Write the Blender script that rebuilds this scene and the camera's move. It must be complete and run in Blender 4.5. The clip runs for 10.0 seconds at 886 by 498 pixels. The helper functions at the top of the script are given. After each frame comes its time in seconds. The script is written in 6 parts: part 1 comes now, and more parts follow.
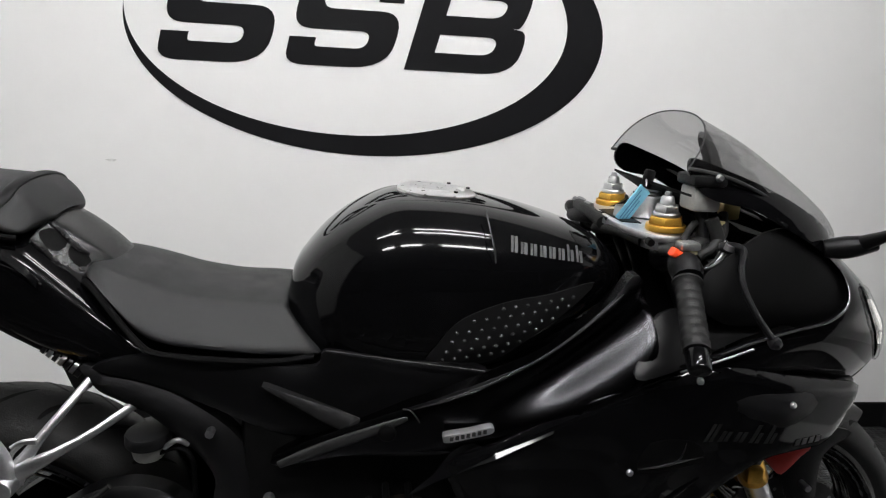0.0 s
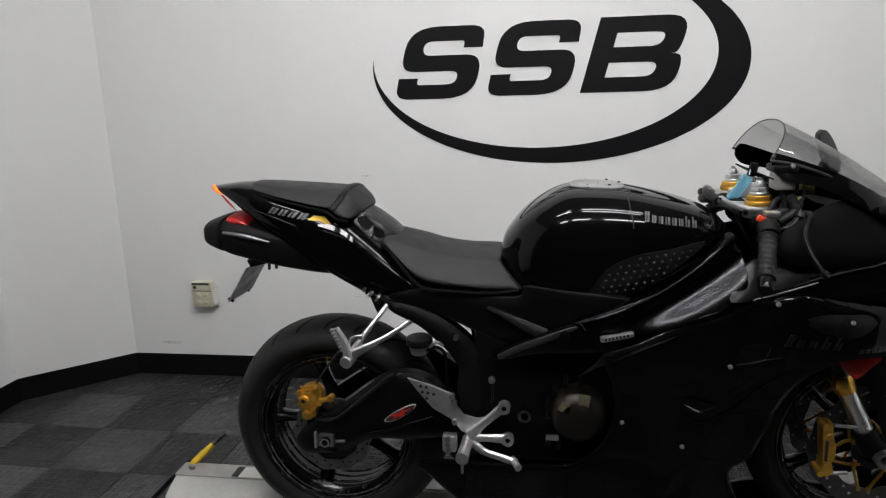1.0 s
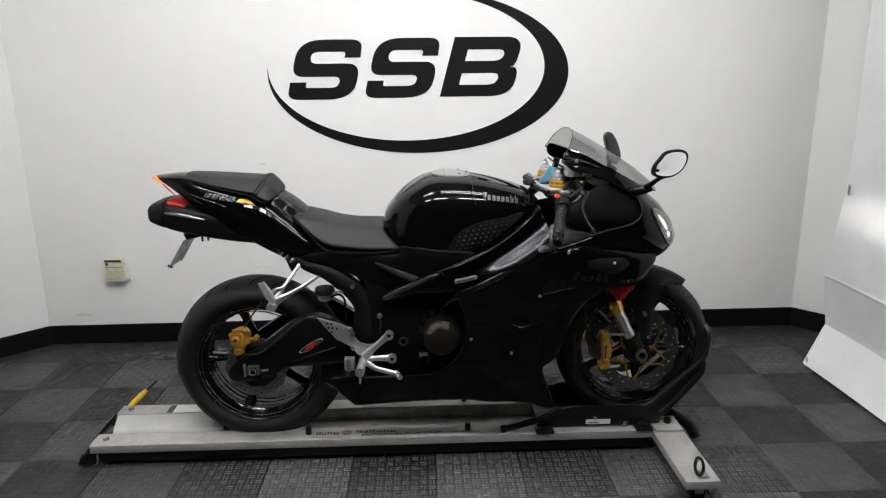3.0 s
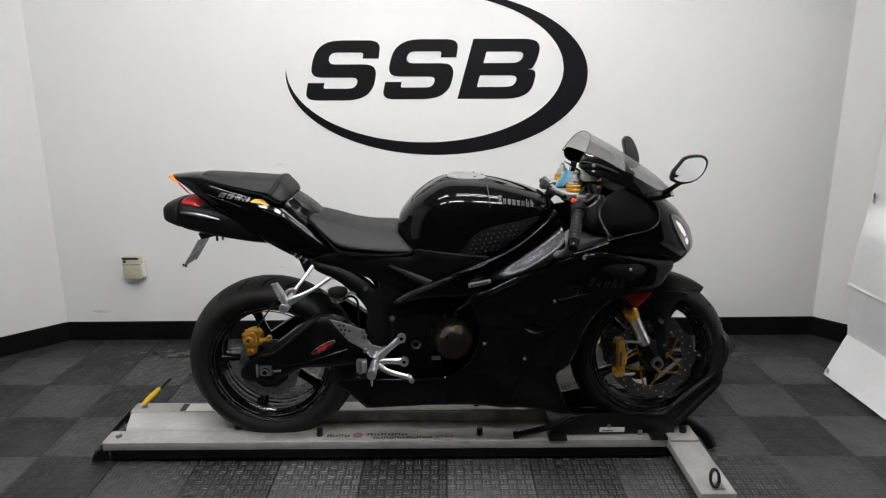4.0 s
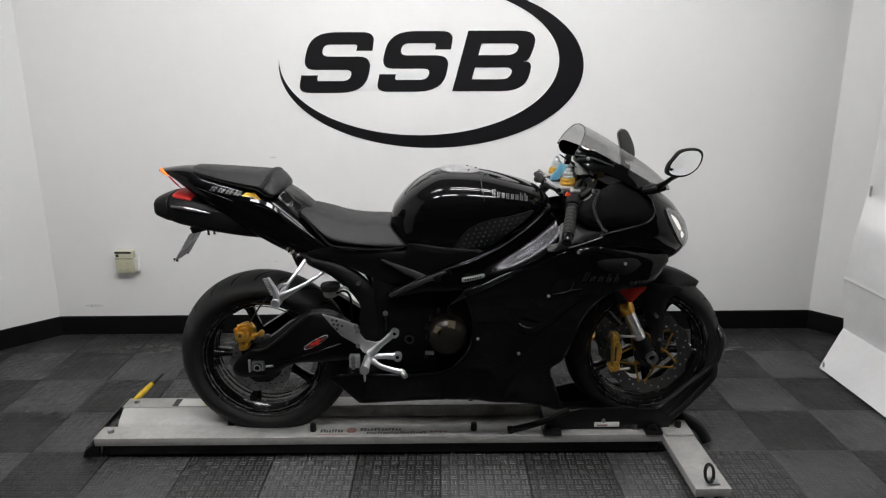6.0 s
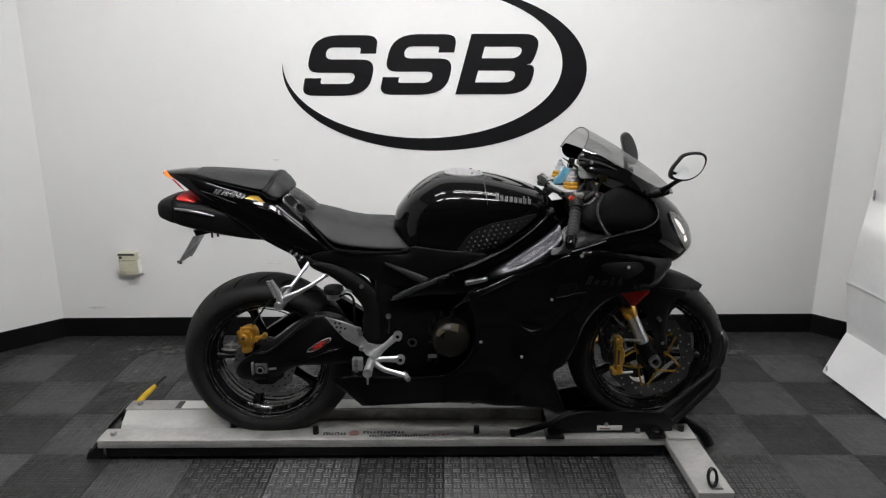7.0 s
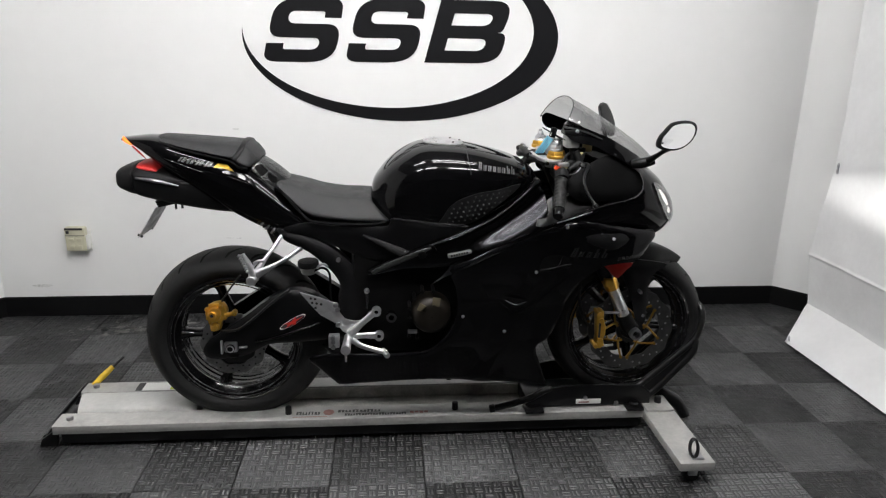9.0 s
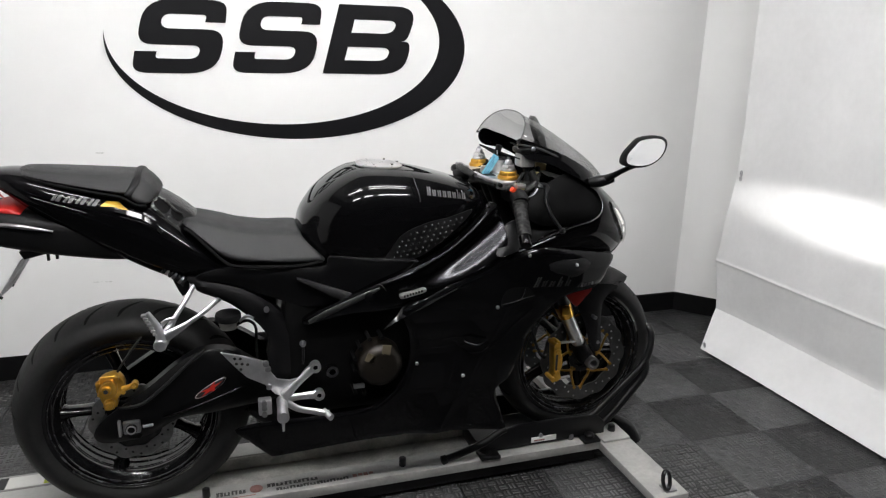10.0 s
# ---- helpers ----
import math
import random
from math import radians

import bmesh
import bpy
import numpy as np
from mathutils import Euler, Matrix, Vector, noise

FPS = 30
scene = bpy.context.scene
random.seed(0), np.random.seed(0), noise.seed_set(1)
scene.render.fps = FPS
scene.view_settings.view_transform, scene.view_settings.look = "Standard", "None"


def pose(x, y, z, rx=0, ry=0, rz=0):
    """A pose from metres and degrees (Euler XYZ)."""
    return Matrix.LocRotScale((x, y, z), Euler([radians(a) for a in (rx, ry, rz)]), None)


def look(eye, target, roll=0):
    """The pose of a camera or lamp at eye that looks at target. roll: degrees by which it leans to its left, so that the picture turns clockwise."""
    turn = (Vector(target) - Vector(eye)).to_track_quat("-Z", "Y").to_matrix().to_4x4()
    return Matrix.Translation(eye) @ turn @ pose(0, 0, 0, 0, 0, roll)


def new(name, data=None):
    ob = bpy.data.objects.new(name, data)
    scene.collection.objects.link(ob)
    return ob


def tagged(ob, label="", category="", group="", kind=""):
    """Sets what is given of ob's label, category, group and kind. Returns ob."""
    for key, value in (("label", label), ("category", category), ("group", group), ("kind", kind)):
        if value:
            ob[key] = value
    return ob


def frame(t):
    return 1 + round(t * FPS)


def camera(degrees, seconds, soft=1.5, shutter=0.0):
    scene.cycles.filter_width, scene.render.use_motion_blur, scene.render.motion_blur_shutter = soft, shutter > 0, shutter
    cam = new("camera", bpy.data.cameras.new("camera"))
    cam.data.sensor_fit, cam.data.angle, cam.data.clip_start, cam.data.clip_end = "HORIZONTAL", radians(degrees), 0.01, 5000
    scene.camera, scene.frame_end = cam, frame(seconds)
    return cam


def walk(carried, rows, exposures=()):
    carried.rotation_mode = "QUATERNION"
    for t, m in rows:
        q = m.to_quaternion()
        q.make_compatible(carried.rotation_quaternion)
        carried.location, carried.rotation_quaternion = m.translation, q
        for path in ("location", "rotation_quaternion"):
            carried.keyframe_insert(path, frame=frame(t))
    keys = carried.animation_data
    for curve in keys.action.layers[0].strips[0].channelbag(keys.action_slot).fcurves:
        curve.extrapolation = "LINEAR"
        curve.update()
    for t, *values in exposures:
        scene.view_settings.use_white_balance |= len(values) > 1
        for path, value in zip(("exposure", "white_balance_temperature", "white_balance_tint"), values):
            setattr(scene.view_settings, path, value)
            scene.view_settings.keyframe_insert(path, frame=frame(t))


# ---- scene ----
from mathutils.bvhtree import BVHTree

cam = camera(65.7, 10.0, soft=1.2)
PATH = [
    (0, (0.584, -1.107, 1.207), (0.808, 0.829, 0.754), 3.0),
    (0.3, (0.616, -1.335, 1.234), (0.484, 0.609, 0.784), 1.8),
    (0.5, (0.637, -1.412, 1.241), (0.355, 0.512, 0.773), 2.2),
    (0.7, (0.626, -1.509, 1.273), (0.241, 0.41, 0.865), 0.0),
    (0.8, (0.619, -1.568, 1.276), (0.205, 0.342, 0.851), -0.7),
    (1, (0.6, -1.723, 1.273), (0.275, 0.201, 0.833), -1.7),
    (1.2, (0.607, -1.864, 1.289), (0.382, 0.043, 0.732), -2.5),
    (1.5, (0.64, -2.021, 1.302), (0.521, -0.123, 0.682), -1.9),
    (1.7, (0.67, -2.097, 1.318), (0.536, -0.197, 0.708), -3.0),
    (2, (0.713, -2.186, 1.327), (0.619, -0.291, 0.695), -4.1),
    (2.2, (0.709, -2.227, 1.356), (0.643, -0.309, 0.792), -3.6),
    (2.5, (0.666, -2.272, 1.371), (0.654, -0.335, 0.875), -2.0),
    (3, (0.609, -2.358, 1.39), (0.658, -0.424, 0.886), -0.6),
    (3.2, (0.599, -2.358, 1.386), (0.615, -0.421, 0.889), -0.1),
    (4.5, (0.633, -2.325, 1.393), (0.629, -0.391, 0.885), -0.1),
    (5, (0.633, -2.322, 1.391), (0.637, -0.393, 0.863), 0.1),
    (5.5, (0.637, -2.318, 1.389), (0.642, -0.388, 0.864), -0.1),
    (7, (0.632, -2.319, 1.394), (0.63, -0.386, 0.88), 0.0),
    (7.5, (0.627, -2.315, 1.392), (0.619, -0.386, 0.865), 0.1),
    (8, (0.615, -2.311, 1.391), (0.603, -0.381, 0.867), 0.5),
    (8.5, (0.568, -2.306, 1.381), (0.579, -0.38, 0.844), 0.6),
    (9, (0.521, -2.242, 1.356), (0.676, -0.333, 0.779), 1.1),
    (9.2, (0.504, -2.159, 1.346), (0.748, -0.249, 0.802), 0.9),
    (9.5, (0.477, -2.026, 1.342), (0.848, -0.135, 0.81), 1.2),
    (9.7, (0.424, -1.972, 1.346), (0.829, -0.093, 0.791), 1.2),
    (10, (0.287, -1.909, 1.345), (0.865, -0.073, 0.804), 1.3),
]
walk(cam, [(t, look(eye, target, roll)) for t, eye, target, roll in PATH], exposures=[(0, -0.15), (0.5, -0.22), (0.75, -0.31), (1.0, -0.51), (1.3, -0.41), (1.5, -0.27), (2.0, 0.07), (2.5, -0.02), (3.0, -0.07), (4.5, -0.17), (5.5, -0.19), (7.5, -0.17), (8.5, -0.19), (9.0, 0.08), (9.5, 0.11), (10, 0.11)])

# ---- light ----
world = bpy.data.worlds.new("world")
world.use_nodes = True
world.node_tree.nodes["Background"].inputs[0].default_value = (0.02, 0.02, 0.022, 1)
scene.world = world


# ---- materials ----
def mat(name, base, rough=0.5, metal=0.0, var=0.0, scale=8.0, grain=0.0, grain_scale=300.0, coat=0.0, rough_var=0.0, per_piece=0.0, spec=0.5, stains=0.0, placed=False):
    """A surface with a slow and a fine variation of colour, uneven gloss and fine relief."""
    m = bpy.data.materials.new(name)
    m.use_nodes = True
    nt = m.node_tree
    b = nt.nodes["Principled BSDF"]
    b.inputs["Roughness"].default_value = rough
    b.inputs["Metallic"].default_value = metal
    b.inputs["Coat Weight"].default_value = coat
    b.inputs["Coat Roughness"].default_value = 0.04
    b.inputs["Specular IOR Level"].default_value = spec
    b.inputs["Base Color"].default_value = (*base, 1)
    co = nt.nodes.new("ShaderNodeNewGeometry" if placed else "ShaderNodeTexCoord")

    def noise_node(sc, detail=4.0, distortion=0.0):
        n = nt.nodes.new("ShaderNodeTexNoise")
        n.inputs["Scale"].default_value, n.inputs["Detail"].default_value, n.inputs["Distortion"].default_value = sc, detail, distortion
        nt.links.new(co.outputs["Position" if placed else "Object"], n.inputs["Vector"])
        return n

    def ramp(src, lo, hi, a, c):
        r = nt.nodes.new("ShaderNodeMapRange")
        r.inputs[1].default_value, r.inputs[2].default_value, r.inputs[3].default_value, r.inputs[4].default_value = lo, hi, a, c
        nt.links.new(src, r.inputs[0])
        return r.outputs[0]

    def mul(x, y):
        n = nt.nodes.new("ShaderNodeMath")
        n.operation = "MULTIPLY"
        nt.links.new(x, n.inputs[0]), nt.links.new(y, n.inputs[1])
        return n.outputs[0]

    factor = None
    if var:
        factor = mul(ramp(noise_node(scale).outputs[0], 0.3, 0.7, 1 - var, 1 + var),
                     ramp(noise_node(scale * 9).outputs[0], 0.3, 0.7, 1 - var * 0.5, 1 + var * 0.5))
    if stains:
        st = ramp(noise_node(scale * 0.7, 6.0, 1.2).outputs[0], 0.55, 0.75, 1.0, 1.0 - stains)
        factor = mul(factor, st) if factor else st
    if per_piece:
        info = nt.nodes.new("ShaderNodeObjectInfo")
        pp = ramp(info.outputs["Random"], 0, 1, 1 - per_piece, 1 + per_piece)
        factor = mul(factor, pp) if factor else pp
    if factor:
        v = nt.nodes.new("ShaderNodeVectorMath")
        v.operation = "SCALE"
        v.inputs[0].default_value = base
        nt.links.new(factor, v.inputs["Scale"])
        nt.links.new(v.outputs[0], b.inputs["Base Color"])
    if rough_var:
        nt.links.new(ramp(noise_node(scale * 3).outputs[0], 0.3, 0.7, rough - rough_var, rough + rough_var), b.inputs["Roughness"])
    if grain:
        bump = nt.nodes.new("ShaderNodeBump")
        bump.inputs["Strength"].default_value = grain
        bump.inputs["Distance"].default_value = 0.002
        nt.links.new(noise_node(grain_scale, 3.0).outputs[0], bump.inputs["Height"])
        nt.links.new(bump.outputs[0], b.inputs["Normal"])
    return m


def glow(name, colour, strength):
    m = bpy.data.materials.new(name)
    m.use_nodes = True
    b = m.node_tree.nodes["Principled BSDF"]
    b.inputs["Base Color"].default_value = (*colour, 1)
    b.inputs["Emission Color"].default_value = (*colour, 1)
    b.inputs["Emission Strength"].default_value = strength
    return m


def clear(name, colour, rough=0.02, ior=1.45, mix=1.0):
    """Thin tinted plastic: see-through, with a glossy face."""
    m = bpy.data.materials.new(name)
    m.use_nodes = True
    nt = m.node_tree
    nt.nodes.clear()
    out = nt.nodes.new("ShaderNodeOutputMaterial")
    t, g, x, lw, pw = (nt.nodes.new("ShaderNode" + k) for k in ("BsdfTransparent", "BsdfGlossy", "MixShader", "LayerWeight", "MapRange"))
    t.inputs[0].default_value = (*colour, 1)
    g.inputs["Roughness"].default_value = rough
    lw.inputs[0].default_value = 0.3
    pw.inputs[1].default_value, pw.inputs[2].default_value, pw.inputs[3].default_value, pw.inputs[4].default_value = 0.0, 1.0, 0.04, 0.5
    nt.links.new(lw.outputs["Facing"], pw.inputs[0])
    nt.links.new(pw.outputs[0], x.inputs[0])
    nt.links.new(t.outputs[0], x.inputs[1]), nt.links.new(g.outputs[0], x.inputs[2])
    nt.links.new(x.outputs[0], out.inputs[0])
    return m


WALL = mat("wall_paint", (0.8, 0.8, 0.79), 0.6, var=0.015, scale=1.5, grain=0.15, grain_scale=120, spec=0.3)
CEIL = mat("ceiling_board", (0.32, 0.32, 0.318), 0.9, var=0.04, scale=3, grain=0.3, grain_scale=90)
# Near black, standing in for an unlit room around the bay.
DARKWALL = mat("unlit_hall_dark", (0.018, 0.018, 0.019), 0.8, var=0.15, scale=2)
BASE = mat("vinyl_baseboard", (0.004, 0.004, 0.0043), 0.6, var=0.2, scale=4, spec=0.12)
VINYL = mat("black_vinyl", (0.004, 0.004, 0.005), 0.55, var=0.1, scale=6, spec=0.15)
TILE_D = mat("dark_tile", (0.0165, 0.0166, 0.017), 0.5, var=0.2, scale=5, grain=0.22, grain_scale=160, rough_var=0.1, per_piece=0.12, stains=-0.9, placed=True)
TILE_L = mat("grey_tile", (0.052, 0.0522, 0.053), 0.5, var=0.14, scale=5, grain=0.22, grain_scale=160, rough_var=0.1, per_piece=0.08, stains=-0.4, placed=True)
# Tread tops: some wear, plus the sheen of reflected light put into a lighter colour.
TILE_DT = mat("dark_tile_worn_sheen_tread", (0.058, 0.0583, 0.059), 0.34, var=0.35, scale=6, rough_var=0.1, per_piece=0.12, stains=-0.7, placed=True)
TILE_LT = mat("grey_tile_worn_sheen_tread", (0.103, 0.1033, 0.104), 0.34, var=0.25, scale=6, rough_var=0.1, per_piece=0.08, stains=-0.4, placed=True)
TARP = mat("white_tarp", (0.71, 0.71, 0.71), 0.45, var=0.04, scale=4, grain=0.25, grain_scale=60)
PAINT = mat("gloss_black_paint", (0.0022, 0.0022, 0.0025), 0.065, var=0.1, scale=5, rough_var=0.02, spec=0.19)
SATIN = mat("satin_black_plastic", (0.0035, 0.0035, 0.0038), 0.34, var=0.2, scale=20, grain=0.12, grain_scale=700, spec=0.15)
MATTE = mat("matte_black_plastic", (0.005, 0.005, 0.0054), 0.46, var=0.2, scale=20, grain=0.2, grain_scale=900, spec=0.15)
DARK = mat("dark_engine_metal", (0.003, 0.003, 0.003), 0.5, var=0.3, scale=25, spec=0.12)
SPAR = mat("black_anodised_frame", (0.028, 0.028, 0.03), 0.24, metal=1.0, var=0.03, scale=10, coat=0.04)
# Paler metal for highlights drawn along bodywork edges, and for the oil window's ring.
CHROMEBLACK = mat("edge_glint_and_ring_metal", (0.16, 0.16, 0.165), 0.25, metal=1.0, var=0.2, scale=20)
BLACKIN = mat("deep_black_plastic", (0.0025, 0.0025, 0.0026), 0.6, var=0.2, scale=20, spec=0.06)
STUD = mat("worn_rubber_stud", (0.022, 0.022, 0.0225), 0.4, var=0.2, scale=60)
STEPGREY = mat("dark_grey_moulding", (0.009, 0.009, 0.0093), 0.27, spec=0.35, var=0.15, scale=20, grain=0.15, grain_scale=600)
LEATHER = mat("black_seat_vinyl", (0.0155, 0.0157, 0.0164), 0.5, var=0.12, scale=9, grain=0.5, grain_scale=900, rough_var=0.06, spec=0.32)
RUBBER = mat("tyre_rubber", (0.011, 0.011, 0.011), 0.55, var=0.25, scale=12, grain=0.3, grain_scale=400, spec=0.22)
RIM = mat("black_wheel_paint", (0.006, 0.006, 0.0065), 0.18, var=0.3, scale=16, rough_var=0.1)
CHROME = mat("polished_metal", (0.76, 0.76, 0.77), 0.32, metal=1.0, var=0.06, scale=30, rough_var=0.05)
ALLOY = mat("cast_alloy", (0.7, 0.7, 0.71), 0.4, metal=1.0, var=0.12, scale=40, grain=0.2, grain_scale=500)
HANGER = mat("dulled_cast_alloy", (0.5, 0.5, 0.51), 0.36, metal=1.0, var=0.12, scale=40)
STEEL = mat("brushed_steel", (0.4, 0.4, 0.41), 0.35, metal=1.0, var=0.2, scale=30)
DISC = mat("disc_steel", (0.25, 0.25, 0.25), 0.42, metal=1.0, var=0.2, scale=40)
# Front discs: the same steel with the shade they stand in painted in.
DISC_DARK = mat("shaded_disc_steel", (0.1, 0.1, 0.1), 0.4, metal=1.0, var=0.2, scale=40)
GOLDDULL = mat("dull_gold_anodised", (0.36, 0.2, 0.04), 0.35, metal=0.85, var=0.2, scale=40)
GOLD = mat("gold_anodised", (0.8, 0.46, 0.08), 0.28, metal=0.85, var=0.15, scale=40)
BRONZE = mat("bronze_cover", (0.014, 0.011, 0.008), 0.45, metal=0.5, var=0.15, scale=20)
TAN = mat("tan_label", (0.12, 0.1, 0.065), 0.4, var=0.1, scale=30)
RED = mat("red_plastic", (0.45, 0.02, 0.012), 0.3, var=0.1, scale=20)
WHITE = mat("white_plastic", (0.75, 0.75, 0.72), 0.4, var=0.05, scale=20)
MILKY = mat("milky_plastic", (0.26, 0.26, 0.245), 0.35, var=0.08, scale=30)
BLUE = mat("blue_tag", (0.25, 0.62, 0.8), 0.5, var=0.08, scale=60)
YELLOW = mat("yellow_grip", (0.75, 0.5, 0.02), 0.45, var=0.15, scale=40)
BEIGE = mat("ivory_plastic", (0.56, 0.54, 0.4), 0.45, var=0.05, scale=30)
RAIL = mat("scuffed_alloy_rail", (0.39, 0.386, 0.37), 0.42, metal=0.25, var=0.14, scale=9, grain=0.2, grain_scale=300, rough_var=0.1, stains=0.25)
WORNBLOCK = mat("worn_white_block", (0.45, 0.45, 0.435), 0.5, var=0.1, scale=7, grain=0.2, grain_scale=250, stains=0.2)
BEDMETAL = mat("worn_galvanised_bed", (0.5, 0.49, 0.46), 0.5, metal=0.1, var=0.25, scale=12, stains=0.5)
FRAMEBLACK = mat("black_powder_coat", (0.005, 0.005, 0.0055), 0.3, var=0.25, scale=14, spec=0.35)
GREYDECAL = mat("grey_decal", (0.06, 0.06, 0.062), 0.35, var=0.1, scale=40)
DARKDECAL = mat("dark_grey_decal", (0.005, 0.005, 0.0053), 0.35)
GOLDDECAL = mat("gold_decal", (0.7, 0.42, 0.02), 0.35)
REDPRINT = mat("red_print", (0.28, 0.13, 0.11), 0.5, var=0.2, scale=60)
BLACKPRINT = mat("black_print", (0.02, 0.02, 0.02), 0.5, var=0.3, scale=60)
PLATE = mat("plate_back", (0.42, 0.42, 0.43), 0.42, metal=0.5, var=0.5, scale=28)
KNEEPAD = mat("grey_rubber_pad", (0.007, 0.007, 0.0073), 0.38, var=0.15, scale=30, grain=0.2, grain_scale=600)
FINGREY = mat("grey_satin_fin", (0.007, 0.007, 0.0073), 0.46, var=0.1, scale=30, spec=0.28)
MIRROR = mat("mirror_glass", (0.85, 0.86, 0.87), 0.02, metal=1.0)
SMOKE = clear("smoked_screen", (0.64, 0.64, 0.64))
LENS = clear("headlight_lens", (0.9, 0.9, 0.9), 0.03)
REDLENS = glow("red_tail_lens", (0.42, 0.012, 0.01), 0.06)
RIMLINE = mat("machined_rim_edge", (0.11, 0.11, 0.114), 0.24, metal=1.0, var=0.3, scale=14, rough_var=0.08)
AMBER = glow("amber_marker_lens", (1.0, 0.2, 0.02), 0.7)
LAMP = glow("headlight_bulb", (1.0, 0.97, 0.92), 1.3)
TUBE = glow("fluorescent_tube", (1.0, 0.991, 0.996), 77.0)


# ---- builders ----
HOME = {}


def part(name, bm, material, parent, label="", smooth=40, kind=""):
    """Links a bmesh, built in world places, as one mesh under a thing or a part."""
    me = bpy.data.meshes.new(name)
    base = HOME.get(parent, Vector()) if parent else Vector()
    bm.transform(Matrix.Translation(-base))
    bm.to_mesh(me)
    bm.free()
    if smooth:
        me.shade_smooth()
        me.set_sharp_from_angle(angle=radians(smooth))
    for m in material if isinstance(material, (list, tuple)) else [material]:
        me.materials.append(m)
    ob = new(name, me)
    if parent:
        ob.parent = parent
        HOME[ob] = base
    else:
        HOME[ob] = Vector()
    if label or kind:
        tagged(ob, label, kind=kind)
    return ob


def thing(name, at, label, category, group="", kind=""):
    ob = new(name)
    ob.location = at
    ob.empty_display_size = 0.05
    HOME[ob] = Vector(at)
    return tagged(ob, label, category, group, kind)


def box(lo, hi, bevel=0.0, bm=None, turn=None, segs=2):
    bm = bm or bmesh.new()
    made = bmesh.ops.create_cube(bm, size=1)["verts"]
    c, s = [(a + b) / 2 for a, b in zip(lo, hi)], [abs(b - a) for a, b in zip(lo, hi)]
    m = Matrix.Translation(c) @ (turn or Matrix()) @ Matrix.Diagonal((*s, 1))
    bmesh.ops.transform(bm, matrix=m, verts=made)
    if bevel:
        edges = list({e for v in made for e in v.link_edges})
        bmesh.ops.bevel(bm, geom=edges, offset=bevel, segments=segs, affect="EDGES", profile=0.5)
    return bm


def rod(a, b, r0, r1=None, bm=None, segs=20, bevel=0.0):
    bm = bm or bmesh.new()
    a, b = Vector(a), Vector(b)
    d = b - a
    m = Matrix.Translation((a + b) / 2) @ d.to_track_quat("Z", "Y").to_matrix().to_4x4()
    made = bmesh.ops.create_cone(bm, cap_ends=True, segments=segs, radius1=r0, radius2=r0 if r1 is None else r1, depth=d.length, matrix=m)["verts"]
    if bevel:
        caps = [e for e in {e for v in made for e in v.link_edges} if any(len(f.verts) > 4 for f in e.link_faces)]
        bmesh.ops.bevel(bm, geom=caps, offset=bevel, segments=2, affect="EDGES", profile=0.5)
    return bm


def spline(pts, per=6, closed=False):
    """A smooth line through points of any dimension."""
    n, out = len(pts), []
    for i in range(n if closed else n - 1):
        p = [np.array(pts[j % n] if closed else pts[min(max(j, 0), n - 1)], float) for j in (i - 1, i, i + 1, i + 2)]
        for k in range(per):
            t = k / per
            out.append(0.5 * (2 * p[1] + (p[2] - p[0]) * t + (2 * p[0] - 5 * p[1] + 4 * p[2] - p[3]) * t * t + (3 * p[1] - p[0] - 3 * p[2] + p[3]) * t ** 3))
    if not closed:
        out.append(np.array(pts[-1], float))
    return out


def skin(rings, bm, cap=True):
    vs = [[bm.verts.new(p) for p in r] for r in rings]
    n = len(vs[0])
    for a, b in zip(vs, vs[1:]):
        for i in range(n):
            bm.faces.new((a[i], a[(i + 1) % n], b[(i + 1) % n], b[i]))
    if cap:
        bm.faces.new(vs[0][::-1]), bm.faces.new(vs[-1])
    return bm


def tube(pts, r, bm=None, per=6, segs=12, flat=1.0):
    """A bent tube along a smooth line; r is one radius or one for each point."""
    bm = bm or bmesh.new()
    rs = r if isinstance(r, (list, tuple)) else [r] * len(pts)
    line = spline([(*p, q) for p, q in zip(pts, rs)], per)
    rings, up = [], None
    for i, p in enumerate(line):
        d = Vector(line[min(i + 1, len(line) - 1)][:3] - line[max(i - 1, 0)][:3]).normalized()
        up = (Vector((0, -1, 0.01)) if up is None else up)
        side = d.cross(up).normalized()
        up = side.cross(d).normalized()
        c = Vector(p[:3])
        rings.append([c + side * math.cos(a) * p[3] + up * math.sin(a) * p[3] * flat for a in (2 * math.pi * k / segs for k in range(segs))])
    skin(rings, bm)
    bmesh.ops.recalc_face_normals(bm, faces=bm.faces)
    return bm


def lathe(profile, centre, segs=72, bm=None, closed=False):
    """Turns (radius, y) points about a wheel's axle, which runs along y."""
    bm = bm or bmesh.new()
    cx, cy, cz = centre
    rings = [[(cx + r * math.cos(a), cy + y, cz + r * math.sin(a)) for r, y in profile] for a in (2 * math.pi * k / segs for k in range(segs))]
    vs = [[bm.verts.new(p) for p in ring] for ring in rings]
    m = len(profile)
    for k in range(segs):
        a, b = vs[k], vs[(k + 1) % segs]
        for i in range(m if closed else m - 1):
            bm.faces.new((a[i], b[i], b[(i + 1) % m], a[(i + 1) % m]))
    bmesh.ops.recalc_face_normals(bm, faces=bm.faces)
    return bm


